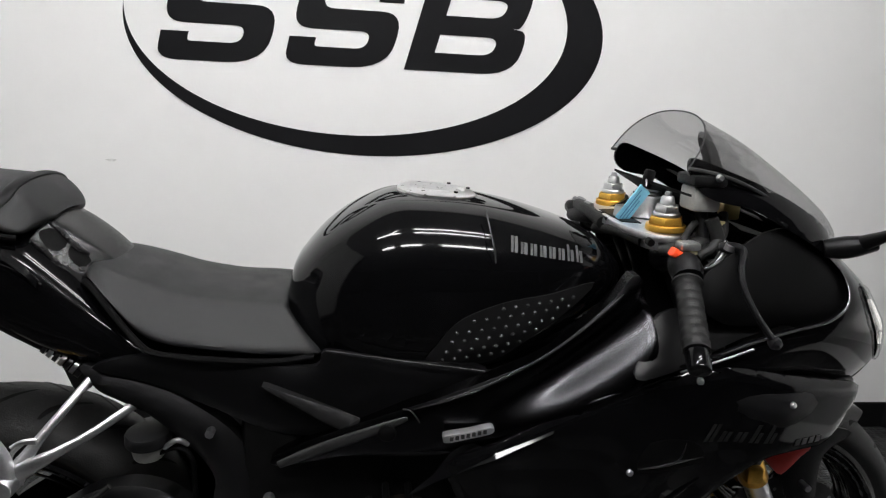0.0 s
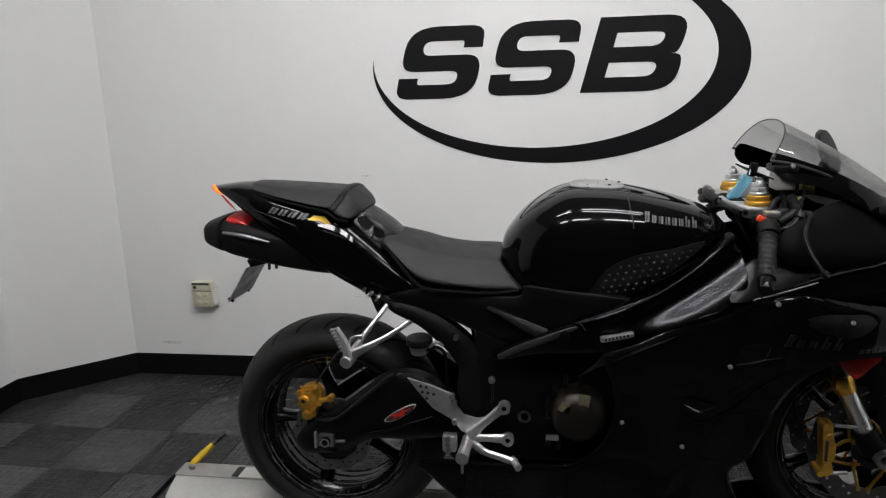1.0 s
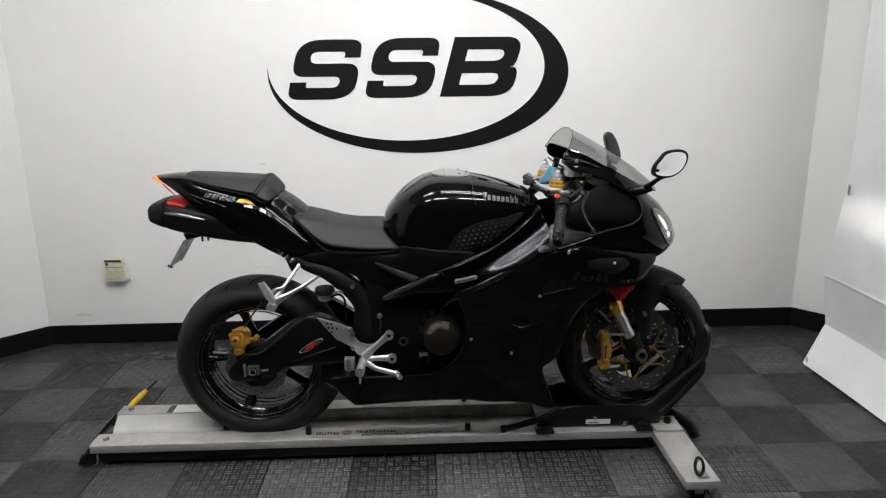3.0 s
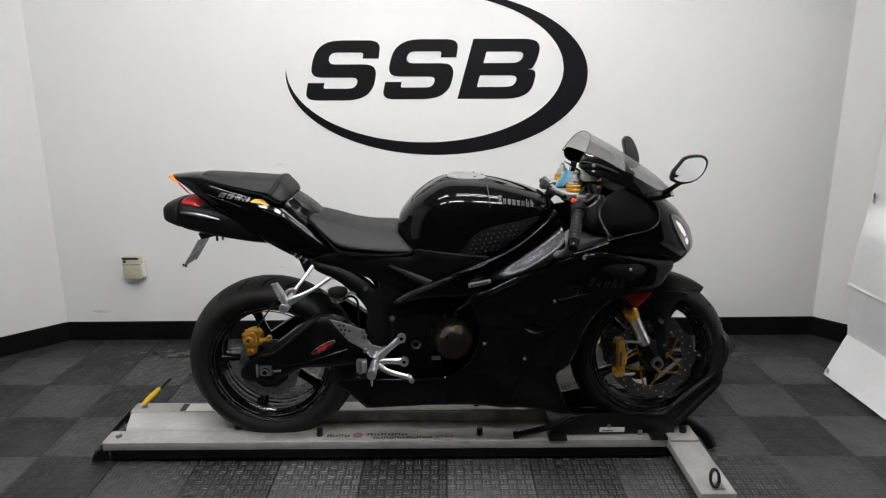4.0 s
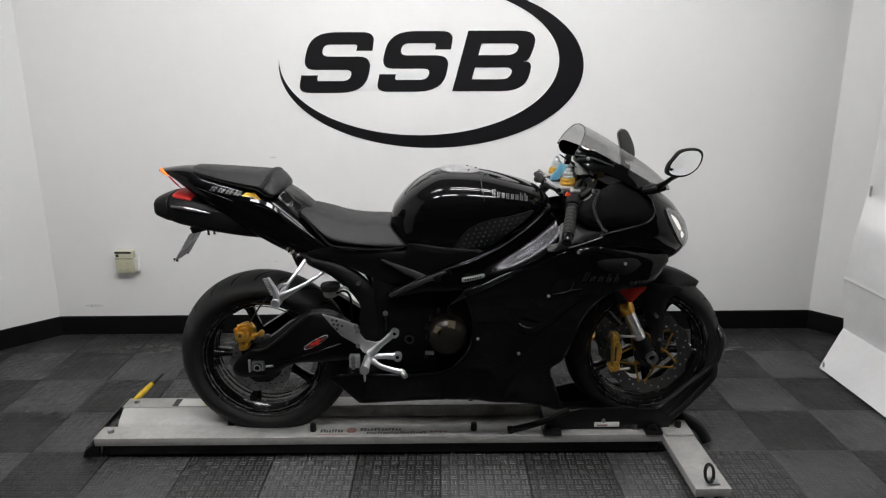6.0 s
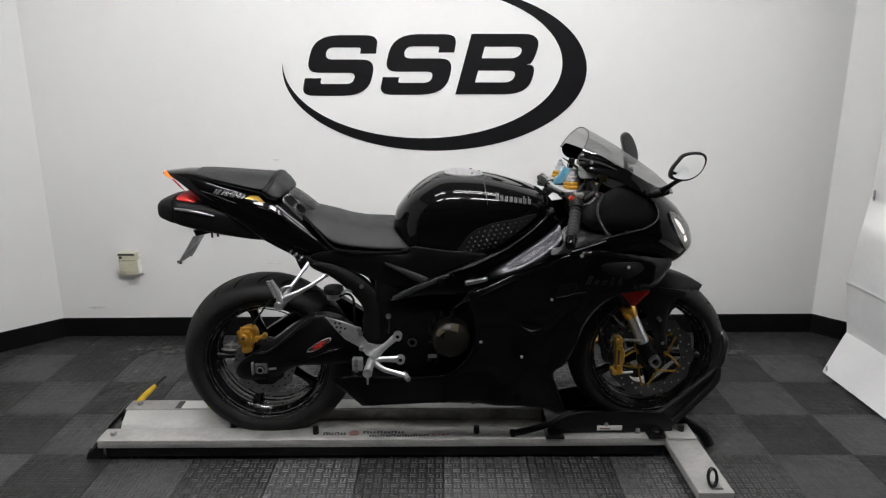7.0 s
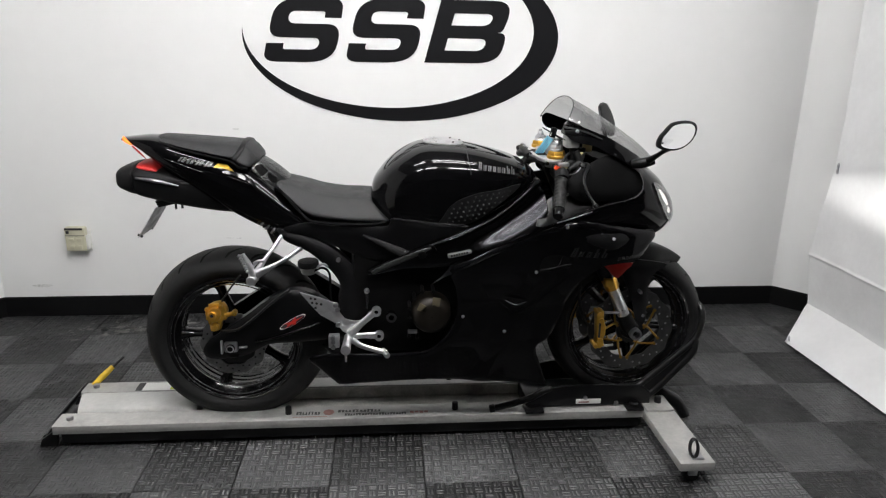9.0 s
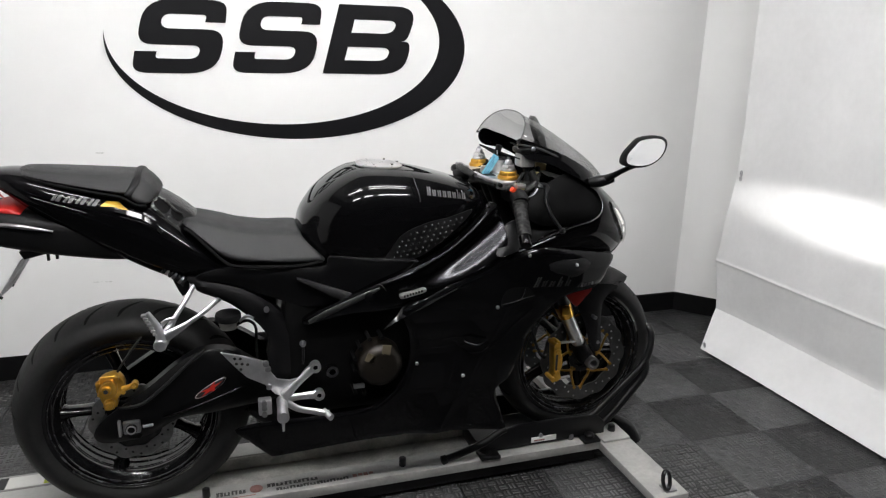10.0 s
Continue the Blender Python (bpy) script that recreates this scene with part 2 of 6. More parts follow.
def loft(stations, bm=None, segs=28, per=4):
    """A body along x from stations (x, lowest z, highest z, half width, squareness)."""
    bm = bm or bmesh.new()
    rings = []
    for x, lo, hi, w, n in spline(stations, per):
        c, h, ring = (lo + hi) / 2, max((hi - lo) / 2, 0.002), []
        for k in range(segs):
            a = 2 * math.pi * k / segs
            ca, sa = math.cos(a), math.sin(a)
            ring.append((x, max(w, 0.002) * math.copysign(abs(ca) ** (2 / n), ca), c + h * math.copysign(abs(sa) ** (2 / n), sa)))
        rings.append(ring)
    skin(rings, bm)
    bmesh.ops.recalc_face_normals(bm, faces=bm.faces)
    return bm


def lattice(bm, line, step):
    """Fills an outline in x and z with an even net of small faces."""
    bm.faces.new([bm.verts.new((p[0], 0, p[1])) for p in line])
    for axis, k in ((Vector((1, 0, 0)), 0), (Vector((0, 0, 1)), 1)):
        lo, hi = min(p[k] for p in line), max(p[k] for p in line)
        for i in range(1, int((hi - lo) / step) + 1):
            bmesh.ops.bisect_plane(bm, geom=bm.verts[:] + bm.edges[:] + bm.faces[:], plane_co=axis * (lo + (i - 0.37) * step), plane_no=axis)
    bmesh.ops.remove_doubles(bm, verts=bm.verts, dist=min(0.0012, step * 0.1))


def panel(outline, depth, thick=0.006, step=0.014, per=4, roll=0.006, smooth_line=True, side=-1, edge=0.022):
    """A shell: its outline in x and z, its half width a function of x and z, its rim rolled inwards."""
    bm = bmesh.new()
    line = spline(outline, per, True) if smooth_line else [np.array(p, float) for p in outline]
    lattice(bm, line, step)
    a = np.array(line)
    d = np.roll(a, -1, 0) - a
    for v in bm.verts:
        p = np.array((v.co.x, v.co.z)) - a
        t = np.clip((p * d).sum(1) / (d * d).sum(1), 0, 1)
        near = np.sqrt(((p - t[:, None] * d) ** 2).sum(1).min())
        v.co.y = side * (depth(v.co.x, v.co.z) - roll * max(0.0, 1 - near / edge) ** 2)
    bmesh.ops.recalc_face_normals(bm, faces=bm.faces)
    if (sum((f.normal.y for f in bm.faces)) > 0) == (side < 0):
        bmesh.ops.reverse_faces(bm, faces=bm.faces)
    return thicken(bm, (0, -side * thick, 0))


def slab(outline, y0, y1, bevel=0.003, per=0, bm=None, segs=2):
    """A plate cut to an outline in x and z, from y0 to y1, its edges rounded."""
    bm = bm or bmesh.new()
    line = spline(outline, per, True) if per else outline
    f = bm.faces.new([bm.verts.new((p[0], y0, p[1])) for p in line])
    more = bmesh.ops.extrude_face_region(bm, geom=[f])["geom"]
    vs = [g for g in more if isinstance(g, bmesh.types.BMVert)]
    bmesh.ops.translate(bm, verts=vs, vec=(0, y1 - y0, 0))
    faces = [f] + [g for g in more if isinstance(g, bmesh.types.BMFace)]
    if bevel:
        bmesh.ops.bevel(bm, geom=list({e for q in faces for e in q.edges}), offset=bevel, segments=segs, affect="EDGES", profile=0.5)
    bmesh.ops.recalc_face_normals(bm, faces=bm.faces)
    return bm


def thicken(bm, offset):
    """Gives an open sheet thickness by a second sheet beside it and a rim between."""
    faces, rim = bm.faces[:], [e for e in bm.edges if e.is_boundary]
    pairs = []
    for e in rim:
        f = e.link_faces[0]
        vs = list(f.verts)
        a, b = e.verts
        i = vs.index(a)
        pairs.append((a, b) if vs[(i + 1) % len(vs)] is b else (b, a))
    twin = {v: bm.verts.new(v.co + (offset(v.co) if callable(offset) else Vector(offset))) for v in bm.verts[:]}
    for f in faces:
        bm.faces.new([twin[v] for v in reversed(f.verts)])
    for a, b in pairs:
        bm.faces.new((b, a, twin[a], twin[b]))
    return bm


def on_skin(ob):
    """A search tree over a finished mesh, to lay decals and bolts on its face."""
    base = HOME[ob]
    return BVHTree.FromPolygons([v.co + base for v in ob.data.vertices], [p.vertices[:] for p in ob.data.polygons])


def touch(trees, x, z):
    best = None
    for t in trees:
        hit = t.ray_cast(Vector((x, -1.2, z)), Vector((0, 1, 0)))
        if hit[0] is not None and (best is None or hit[0].y < best[0].y):
            best = hit
    return best


def decal(outlines, trees, lift=0.0012, fallback=-0.2):
    """Flat shapes (outlines in x and z) laid on the skin of the bodywork."""
    bm = bmesh.new()
    for o in outlines:
        one = bmesh.new()
        lattice(one, o, 0.006)
        for v in one.verts:
            h = touch(trees, v.co.x, v.co.z)
            v.co.y = (h[0].y if h else fallback) - lift
        me = bpy.data.meshes.new("tmp")
        one.to_mesh(me), one.free()
        bm.from_mesh(me)
        bpy.data.meshes.remove(me)
    for f in bm.faces:
        f.normal_update()
        if f.normal.y > 0:
            f.normal_flip()
    return thicken(bm, (0, 0.0006, 0))


def slanted(x0, x1, z0, z1, n, fill=0.75, lean=0.25, rise=0.0):
    """A row of n slanted bars from x0 to x1."""
    w, out = (x1 - x0) / n, []
    for i in range(n):
        a, b = x0 + i * w, x0 + i * w + w * fill
        d = lean * (z1 - z0)
        ra, rb = rise * (a - x0), rise * (b - x0)
        out.append([(a, z0 + ra), (b, z0 + rb), (b + d, z1 + rb), (a + d, z1 + ra)])
    return out


def arc(cx, cz, r, a0, a1, n):
    return [(cx + r * math.cos(radians(a0 + (a1 - a0) * i / n)), cz + r * math.sin(radians(a0 + (a1 - a0) * i / n))) for i in range(n + 1)]


# ---- the room ----
X0, X1, YB, H = -1.74, 2.975, 1.145, 2.75
YAW = 0.018  # the back wall runs a little askew to the dolly


def back(x):
    return YB + YAW * (x - 0.6)


XA, XB, YF = -4.6, 6.0, -7.0
CORNERS = [(X0, -1.5), (X0, 0.76), (-1.388, back(-1.388)), (2.624, back(2.624)), (X1, 0.8), (X1, -1.0), (XB, -1.0), (XB, YF), (XA, YF), (XA, -1.5)]


def wall(name, a, b, label, paint=WALL):
    """A wall with thickness between two corners, with its black baseboard."""
    d = Vector((b[0] - a[0], b[1] - a[1], 0))
    n = Vector((d.y, -d.x, 0)).normalized()
    bm = bmesh.new()
    for z in (0, H):
        for p, k in ((a, 0), (b, 0), (b, 1), (a, 1)):
            bm.verts.new(Vector((*p, z)) - n * 0.12 * k)
    v = list(bm.verts)
    for f in ((0, 1, 2, 3), (7, 6, 5, 4), (0, 4, 5, 1), (1, 5, 6, 2), (2, 6, 7, 3), (3, 7, 4, 0)):
        bm.faces.new([v[i] for i in f])
    bmesh.ops.recalc_face_normals(bm, faces=bm.faces)
    tagged(part(name, bm, paint, None, smooth=0), label, "wall", kind="structure")
    bm = bmesh.new()
    for z0, z1, t in ((0, 0.097, 0.006), (0.097, 0.103, 0.003)):
        vs = [bm.verts.new(Vector((*p, z)) + n * (t * k + 0.001)) for z in (z0, z1) for p, k in ((a, 1), (b, 1), (b, 0), (a, 0))]
        for f in ((0, 1, 5, 4), (4, 5, 6, 7), (1, 2, 6, 5), (3, 0, 4, 7)):
            bm.faces.new([vs[i] for i in f])
    bmesh.ops.recalc_face_normals(bm, faces=bm.faces)
    tagged(part("baseboard", bm, BASE, None, smooth=0), "black vinyl cove baseboard along the white wall", "baseboard", kind="structure")


for i, nm in enumerate(("wall_west", "wall_northwest", "wall_north", "wall_northeast", "wall_east")):
    wall(nm, CORNERS[i], CORNERS[i + 1], "smooth white painted wall with a satin sheen")
# Unseen outer walls, added to close the place and keep reflections dark.
for i, nm in ((5, "wall_return_east"), (6, "wall_far_east"), (7, "wall_south"), (8, "wall_far_west"), (9, "wall_return_west")):
    wall(nm, CORNERS[i], CORNERS[(i + 1) % 10], "plain unseen wall, added near black to keep reflections dark", DARKWALL)
tagged(part("ceiling", box((XA - 0.12, YF - 0.12, H), (XB + 0.12, YB + 0.12, H + 0.1)), CEIL, None, smooth=0), "off-white ceiling board", "ceiling", kind="structure")
floor = tagged(part("floor", box((XA - 0.12, YF - 0.12, -0.15), (XB + 0.12, YB + 0.12, -0.012)), TILE_D, None, smooth=0),
               "checkered dark and light grey interlocking plastic tile floor", "floor", kind="structure")


SCUFF = mat("grey_wall_scuff", (0.68, 0.68, 0.665), 0.6, var=0.2, scale=90, spec=0.3)
for x, z, w, h in ((-0.21, 0.94, 0.016, 0.004), (-0.274, 0.4, 0.02, 0.003), (-0.23, 0.398, 0.014, 0.003), (-1.2, 0.16, 0.05, 0.008), (1.9, 0.22, 0.03, 0.005)):
    part("scuff", slab([(x + w * math.cos(a) * (1 + 0.2 * math.sin(3 * a)), z + h * math.sin(a)) for a in np.linspace(0, 2 * math.pi, 14, endpoint=False)], back(x) - 0.0012, back(x) + 0.0005, 0), SCUFF, bpy.data.objects["wall_north"], smooth=0)


def ceiling_light(at, tubes):
    """A bare batten fitting: each tube (ends in x and y, width) under its own white channel."""
    th = thing("ceiling_light", (*at, H), "white bare-tube ceiling light, lit", "ceiling light", "ceiling lights")
    for (xa, ya), (xb, yb), w in tubes:
        d = Vector((xb - xa, yb - ya, 0))
        turn = Matrix.Rotation(math.atan2(d.y, d.x), 4, "Z")
        c, k = Vector(((xa + xb) / 2, (ya + yb) / 2, H)), d.length / 2
        part("housing", box(c + Vector((-k - 0.03, -w * 0.7, -0.045)), c + Vector((k + 0.03, w * 0.7, -0.001)), 0.004, turn=turn), WHITE, th)
        part("tube", box(c + Vector((-k, -w / 2, -0.045 - w * 0.6)), c + Vector((k, w / 2, -0.0455)), w * 0.25, turn=turn), TUBE, th, "glowing fluorescent tube")


ceiling_light((-0.15, -0.38), [((-0.55, -0.36), (0.25, -0.47), 0.065), ((-0.12, -0.41), (0.2, -0.27), 0.055)])
ceiling_light((1.0, -0.4), [((0.62, -0.5), (1.4, -0.5), 0.06), ((0.62, -0.28), (1.4, -0.28), 0.06)])
ceiling_light((0.05, -1.4), [((-0.65, -1.4), (-0.1, -1.4), 0.12), ((0.2, -1.4), (0.75, -1.4), 0.12)])
ceiling_light((1.3, -1.4), [((1.0, -1.4), (1.6, -1.4), 0.12)])


# ---- things on and by the walls ----
def flat_shape(name, loops, material, parent, y, depth):
    """Cut-out vinyl or board in the x-z plane, with holes, from closed loops."""
    cu = bpy.data.curves.new(name, "CURVE")
    cu.dimensions, cu.fill_mode, cu.extrude = "2D", "BOTH", depth / 2
    for loop in loops:
        sp = cu.splines.new("POLY")
        sp.points.add(len(loop) - 1)
        for q, (x, z) in zip(sp.points, loop):
            q.co = (x, z, 0, 1)
        sp.use_cyclic_u = True
    tmp = bpy.data.objects.new(name, cu)
    scene.collection.objects.link(tmp)
    bpy.context.view_layer.update()
    me = bpy.data.meshes.new_from_object(tmp.evaluated_get(bpy.context.evaluated_depsgraph_get()))
    bpy.data.objects.remove(tmp)
    bm = bmesh.new()
    bm.from_mesh(me)
    bm.transform(Matrix.Translation((0, y - depth / 2, 0)) @ Matrix.Rotation(radians(90), 4, "X"))
    return part(name, bm, material, parent, smooth=0)


def rounded(corners, n=6):
    """A closed loop from corners (x, z, radius)."""
    out, m = [], len(corners)
    for i in range(m):
        p, a, b = (Vector(corners[j][:2]) for j in (i, i - 1, (i + 1) % m))
        r = corners[i][2]
        if r <= 0:
            out.append(tuple(p))
            continue
        u, v = (a - p), (b - p)
        s, e = p + u.normalized() * min(r, u.length * 0.5), p + v.normalized() * min(r, v.length * 0.5)
        for k in range(n + 1):
            t = k / n
            out.append(tuple(s * (1 - t) ** 2 + p * 2 * t * (1 - t) + e * t * t))
    return out


def emblem():
    th = thing("wall_emblem", (0.58, YB - 0.001, 0.99), "black cut vinyl emblem with a crescent swoosh on the white wall", "wall emblem")
    th.rotation_euler.z = math.atan(YAW)
    y, d = YB - 0.001, 0.002
    bm = bmesh.new()
    ring = []
    for c, q in arc(0, 0, 1, 178, 452, 120):
        o, i = (0.59 + 0.743 * c, 1.376 + 0.391 * q), (0.531 + 0.681 * c, 1.403 + 0.355 * q)
        ring.append([bm.verts.new((p[0], yy, p[1])) for p, yy in ((o, y), (o, y - d), (i, y - d), (i, y))])
    for u, v in zip(ring, ring[1:]):
        for k in range(4):
            bm.faces.new((u[k], u[(k + 1) % 4], v[(k + 1) % 4], v[k]))
    bmesh.ops.recalc_face_normals(bm, faces=bm.faces)
    part("swoosh", bm, VINYL, th, smooth=0)
    U, V, LEAN = 0.3, 0.285, 0.272

    def place(corners, x, z):
        return rounded([(x + U * u + LEAN * V * v, z + V * v, U * r) for u, v, r in corners])

    hook = [(0.8, 0.70, 0), (1.06, 0.70, 0), (1.03, 1.0, 0.2), (0.0, 1.0, 0.4), (0.0, 0.385, 0.2), (0.81, 0.385, 0.12), (0.8, 0.2, 0.12), (0.27, 0.2, 0.04),
            (0.27, 0.295, 0), (0.0, 0.295, 0), (0.01, 0.0, 0.2), (1.1, 0.0, 0.42), (1.08, 0.605, 0.22), (0.26, 0.605, 0.12), (0.25, 0.8, 0.12), (0.8, 0.8, 0.05)]
    flat_shape("slotted_block", [place(hook, -0.069, 1.255)], VINYL, th, y, d)
    flat_shape("slotted_block", [place(hook, 0.311, 1.26)], VINYL, th, y, d)
    body = [(0.0, 0.0, 0), (0.0, 1.0, 0), (1.14, 1.0, 0.3), (1.13, 0.5, 0.26), (1.0, 0.5, 0.05), (1.2, 0.48, 0.22), (1.18, 0.0, 0.36)]
    slots = [[(0.27, 0.2, 0), (0.27, 0.395, 0), (0.9, 0.395, 0.14), (0.88, 0.2, 0.14)], [(0.27, 0.6, 0), (0.27, 0.79, 0), (0.9, 0.79, 0.14), (0.87, 0.6, 0.14)]]
    flat_shape("windowed_block", [place(body, 0.689, 1.262)] + [place(s, 0.689, 1.262)[::-1] for s in slots], VINYL, th, y, d)


emblem()


def wall_outlet():
    x0, x1, z0, z1, y = -1.04, -0.946, 0.352, 0.47, back(-1.0)
    th = thing("wall_control_box", (-1.0, y, z0), "ivory plastic control box with a cover on the white wall", "control box")
    part("back_plate", box((x0 + 0.012, y - 0.012, z0 - 0.004), (x1 + 0.012, y - 0.0005, z1 - 0.02), 0.003), WHITE, th)
    part("case", box((x0, y - 0.05, z0), (x1, y - 0.0125, z1), 0.006), BEIGE, th)
    part("top_strip", box((x0 + 0.003, y - 0.053, z1 - 0.012), (x1 - 0.008, y - 0.049, z1 - 0.002), 0.001), BLACKPRINT, th, "dark strip along the upper edge")
    part("badge", box((x0 + 0.008, y - 0.052, z1 - 0.03), (x0 + 0.022, y - 0.049, z1 - 0.016), 0.001), BLACKPRINT, th)
    part("hinge_line", box((x0 + 0.002, y - 0.0512, z1 - 0.041), (x1 - 0.002, y - 0.0495, z1 - 0.038)), GREYDECAL, th)
    for i in range(2):
        for j in range(2):
            part("button", box((x0 + 0.02 + i * 0.035, y - 0.053, z0 + 0.015 + j * 0.035), (x0 + 0.042 + i * 0.035, y - 0.049, z0 + 0.032 + j * 0.035), 0.002), BEIGE, th)
    part("side_clip", box((x1 - 0.002, y - 0.042, z0 + 0.008), (x1 + 0.008, y - 0.014, z1 - 0.04), 0.002), WHITE, th)


wall_outlet()


def tarp():
    """The white sheet that hangs beside the stand, creased where it was folded, its foot dragged inwards."""
    th = thing("white_tarp", (2.5, -0.9, 0.0), "white fabric-backed tarp hanging with fold creases and brass eyelets", "tarp")
    bm = bmesh.new()
    ys = np.linspace(0, 1, 64)
    zs = sorted(set(list(np.linspace(0.012, 0.3, 18)) + list(np.linspace(0.31, 0.38, 6)) + list(np.linspace(0.39, 0.45, 20)) + list(np.linspace(0.465, 0.5, 3)) + list(np.linspace(1.0, 1.06, 12)) + list(np.linspace(0.52, 2.6, 60))))
    rows = []
    for z in zs:
        row = []
        for s in ys:
            sag = 0.012 * s
            base = np.interp(z, [0.0, 0.165 + sag, 0.413 + sag, 0.84, 1.3, 2.6], [2.395, 2.556, 2.522, 2.556, 2.566, 2.58])
            near = np.interp(z, [0.0, 0.16, 0.41, 0.6, 0.83, 1.7, 2.6], [0.635, 0.757, 0.767, 0.757, 0.738, 0.762, 0.77])
            y = near + s * (-0.95 - near)
            x = base + 0.05 * s + (0.008 * math.sin(6 * s + 1.7 * z) + 0.012 * noise.noise((s * 3, z * 1.6, 3.0)) + 0.004 * noise.noise((s * 14, z * 9, 8.0))) * min(1.0, z * 6 + 0.25)
            x -= 0.004 * (math.exp(-((z - 0.413 - sag) / 0.007) ** 2) + 0.6 * math.exp(-((z - 1.02 - 2 * sag) / 0.012) ** 2) * (1 if s > 0.45 else 0))
            row.append(bm.verts.new((x, y, z)))
        rows.append(row)
    for a, b in zip(rows, rows[1:]):
        for i in range(len(a) - 1):
            bm.faces.new((a[i], a[i + 1], b[i + 1], b[i]))
    bmesh.ops.recalc_face_normals(bm, faces=bm.faces)
    part("sheet", bm, TARP, th, smooth=25)
    for x, y, z in ((2.418, 0.632, 0.033), (2.551, 0.7, 0.852), (2.551, 0.7, 0.828)):
        bm = lathe([(0.006, -0.002), (0.013, -0.002), (0.013, 0.002), (0.006, 0.002)], (0, 0, 0), 20, closed=True)
        bm.transform(Matrix.Translation((x, y, z)) @ Matrix.Rotation(radians(70), 4, "Z"))
        part("eyelet", bm, STEEL, th, "small metal eyelet")
    part("top_rod", rod((2.58, 0.76, 2.61), (2.6, -0.95, 2.61), 0.014), STEEL, th)


tarp()


# ---- the wheeled stand under the motorcycle ----
def stand():
    th = thing("motorcycle_dolly", (0.45, 0, 0), "low grey alloy motorcycle dolly with wheel chock and black casters", "motorcycle dolly")
    th.rotation_euler.z = 0.011
    top = 0.093
    for nm, y0, y1 in (("near_rail", -0.102, -0.013), ("far_rail", 0.135, 0.212)):
        r = slab([(-0.618, 0), (-0.6, 0.001), (1.44, 0.001), (1.44, 0.032), (-0.618, 0.032)], y0, y1, 0.004)
        r.transform(Matrix.Translation((0, 0, top - 0.032)))
        rail = part("side_rail", r, RAIL, th, "scuffed pale grey side rail")
        part("under_channel", box((-0.6, y0 + 0.02, 0.016), (1.43, y1 - 0.012, top - 0.033), 0.003), FRAMEBLACK, th)
        for x in (-0.575, 0.163, 0.752, 1.5):
            if x < 1.44:
                yb = (y0 + y1) / 2
                part("bolt", rod((x, yb, top), (x, yb, top + (0.028 if x > 0 else 0.012)), 0.012, 0.011, segs=10, bevel=0.002), FRAMEBLACK if x > 0 else STEEL, rail)
    # raised entry block, then the dark wheel channel
    bm = bmesh.new()
    prof = spline([(-0.009, 0.05), (-0.009, 0.082), (0.001, 0.097), (0.017, 0.1), (0.057, 0.1015), (0.105, 0.1), (0.121, 0.097), (0.129, 0.085), (0.129, 0.05)], 3)
    rings = []
    for t in (0.0, 0.006, 0.02, 0.5, 1.0):
        rings.append([((-0.568 - 0.26 * (y + 0.026)) * (1 - t) + -0.165 * t, 0.06 + (y - 0.06) * (0.97 if t == 0 else 1.0), 0.05 + (z - 0.05) * (0.86 if t == 0 else 0.97 if t == 0.006 else 1.0)) for y, z in prof])
    skin(rings, bm)
    bmesh.ops.recalc_face_normals(bm, faces=bm.faces)
    part("entry_block", bm, WORNBLOCK, th, "pale worn wedge at the loading end")
    part("wheel_channel", box((-0.22, -0.012, 0.03), (1.43, 0.134, 0.046), 0.002), BEDMETAL, th, "dark worn wheel channel")
    part("channel_wall", box((-0.22, 0.1305, 0.0465), (1.43, 0.1345, 0.088), 0.001), BEDMETAL, th)
    part("end_stop", box((-0.62, -0.012, 0.02), (-0.6, 0.134, 0.06), 0.003), FRAMEBLACK, th)
    # loading ramp lip
    part("ramp_lip", tube([(-0.655, -0.08, 0.034), (-0.665, 0.05, 0.038), (-0.665, 0.18, 0.04), (-0.664, 0.29, 0.042)], [0.02, 0.018, 0.018, 0.016], flat=0.5), FRAMEBLACK, th)
    part("ramp_bracket", slab([(-0.67, 0.012), (-0.66, 0.04), (-0.62, 0.07), (-0.605, 0.06), (-0.61, 0.015)], -0.095, -0.08, 0.003), FRAMEBLACK, th)
    part("ramp_bracket", slab([(-0.67, 0.012), (-0.66, 0.04), (-0.62, 0.07), (-0.605, 0.06), (-0.61, 0.015)], 0.19, 0.205, 0.003), FRAMEBLACK, th)
    lever = part("lever", tube([(-0.605, 0.19, 0.08), (-0.571, 0.23, 0.108), (-0.54, 0.26, 0.137), (-0.516, 0.3, 0.155)], 0.0055), FRAMEBLACK, th)
    part("lever_grip", tube([(-0.598, 0.2, 0.087), (-0.571, 0.23, 0.11), (-0.542, 0.258, 0.136)], [0.009, 0.012, 0.009]), YELLOW, lever, "yellow rubber lever grip")
    # cross beam at the chock end
    part("cross_beam", box((1.435, -0.43, 0.06), (1.55, 0.51, 0.09), 0.003), RAIL, th, "pale grey cross beam")
    part("corner_plate", box((1.442, -0.115, 0.0905), (1.545, -0.01, 0.1), 0.003), RAIL, th)
    part("bolt", rod((1.503, -0.06, 0.1), (1.503, -0.06, 0.122), 0.014, 0.012, segs=10, bevel=0.002), FRAMEBLACK, th)
    for y in (-0.39, 0.47):
        w = lathe([(0.004, -0.014), (0.024, -0.014), (0.028, -0.009), (0.028, 0.009), (0.024, 0.014), (0.004, 0.014)], (1.49, y, 0.028), 28, closed=True)
        part("caster_wheel", w, RUBBER, th)
        part("caster_fork", box((1.475, y - 0.022, 0.03), (1.505, y + 0.022, 0.0595), 0.003), STEEL, th)
    ring = lathe([(0.034 + 0.007 * math.cos(a), 0.007 * math.sin(a)) for a in np.linspace(0, 2 * math.pi, 10, endpoint=False)], (0, 0, 0), 32, closed=True)
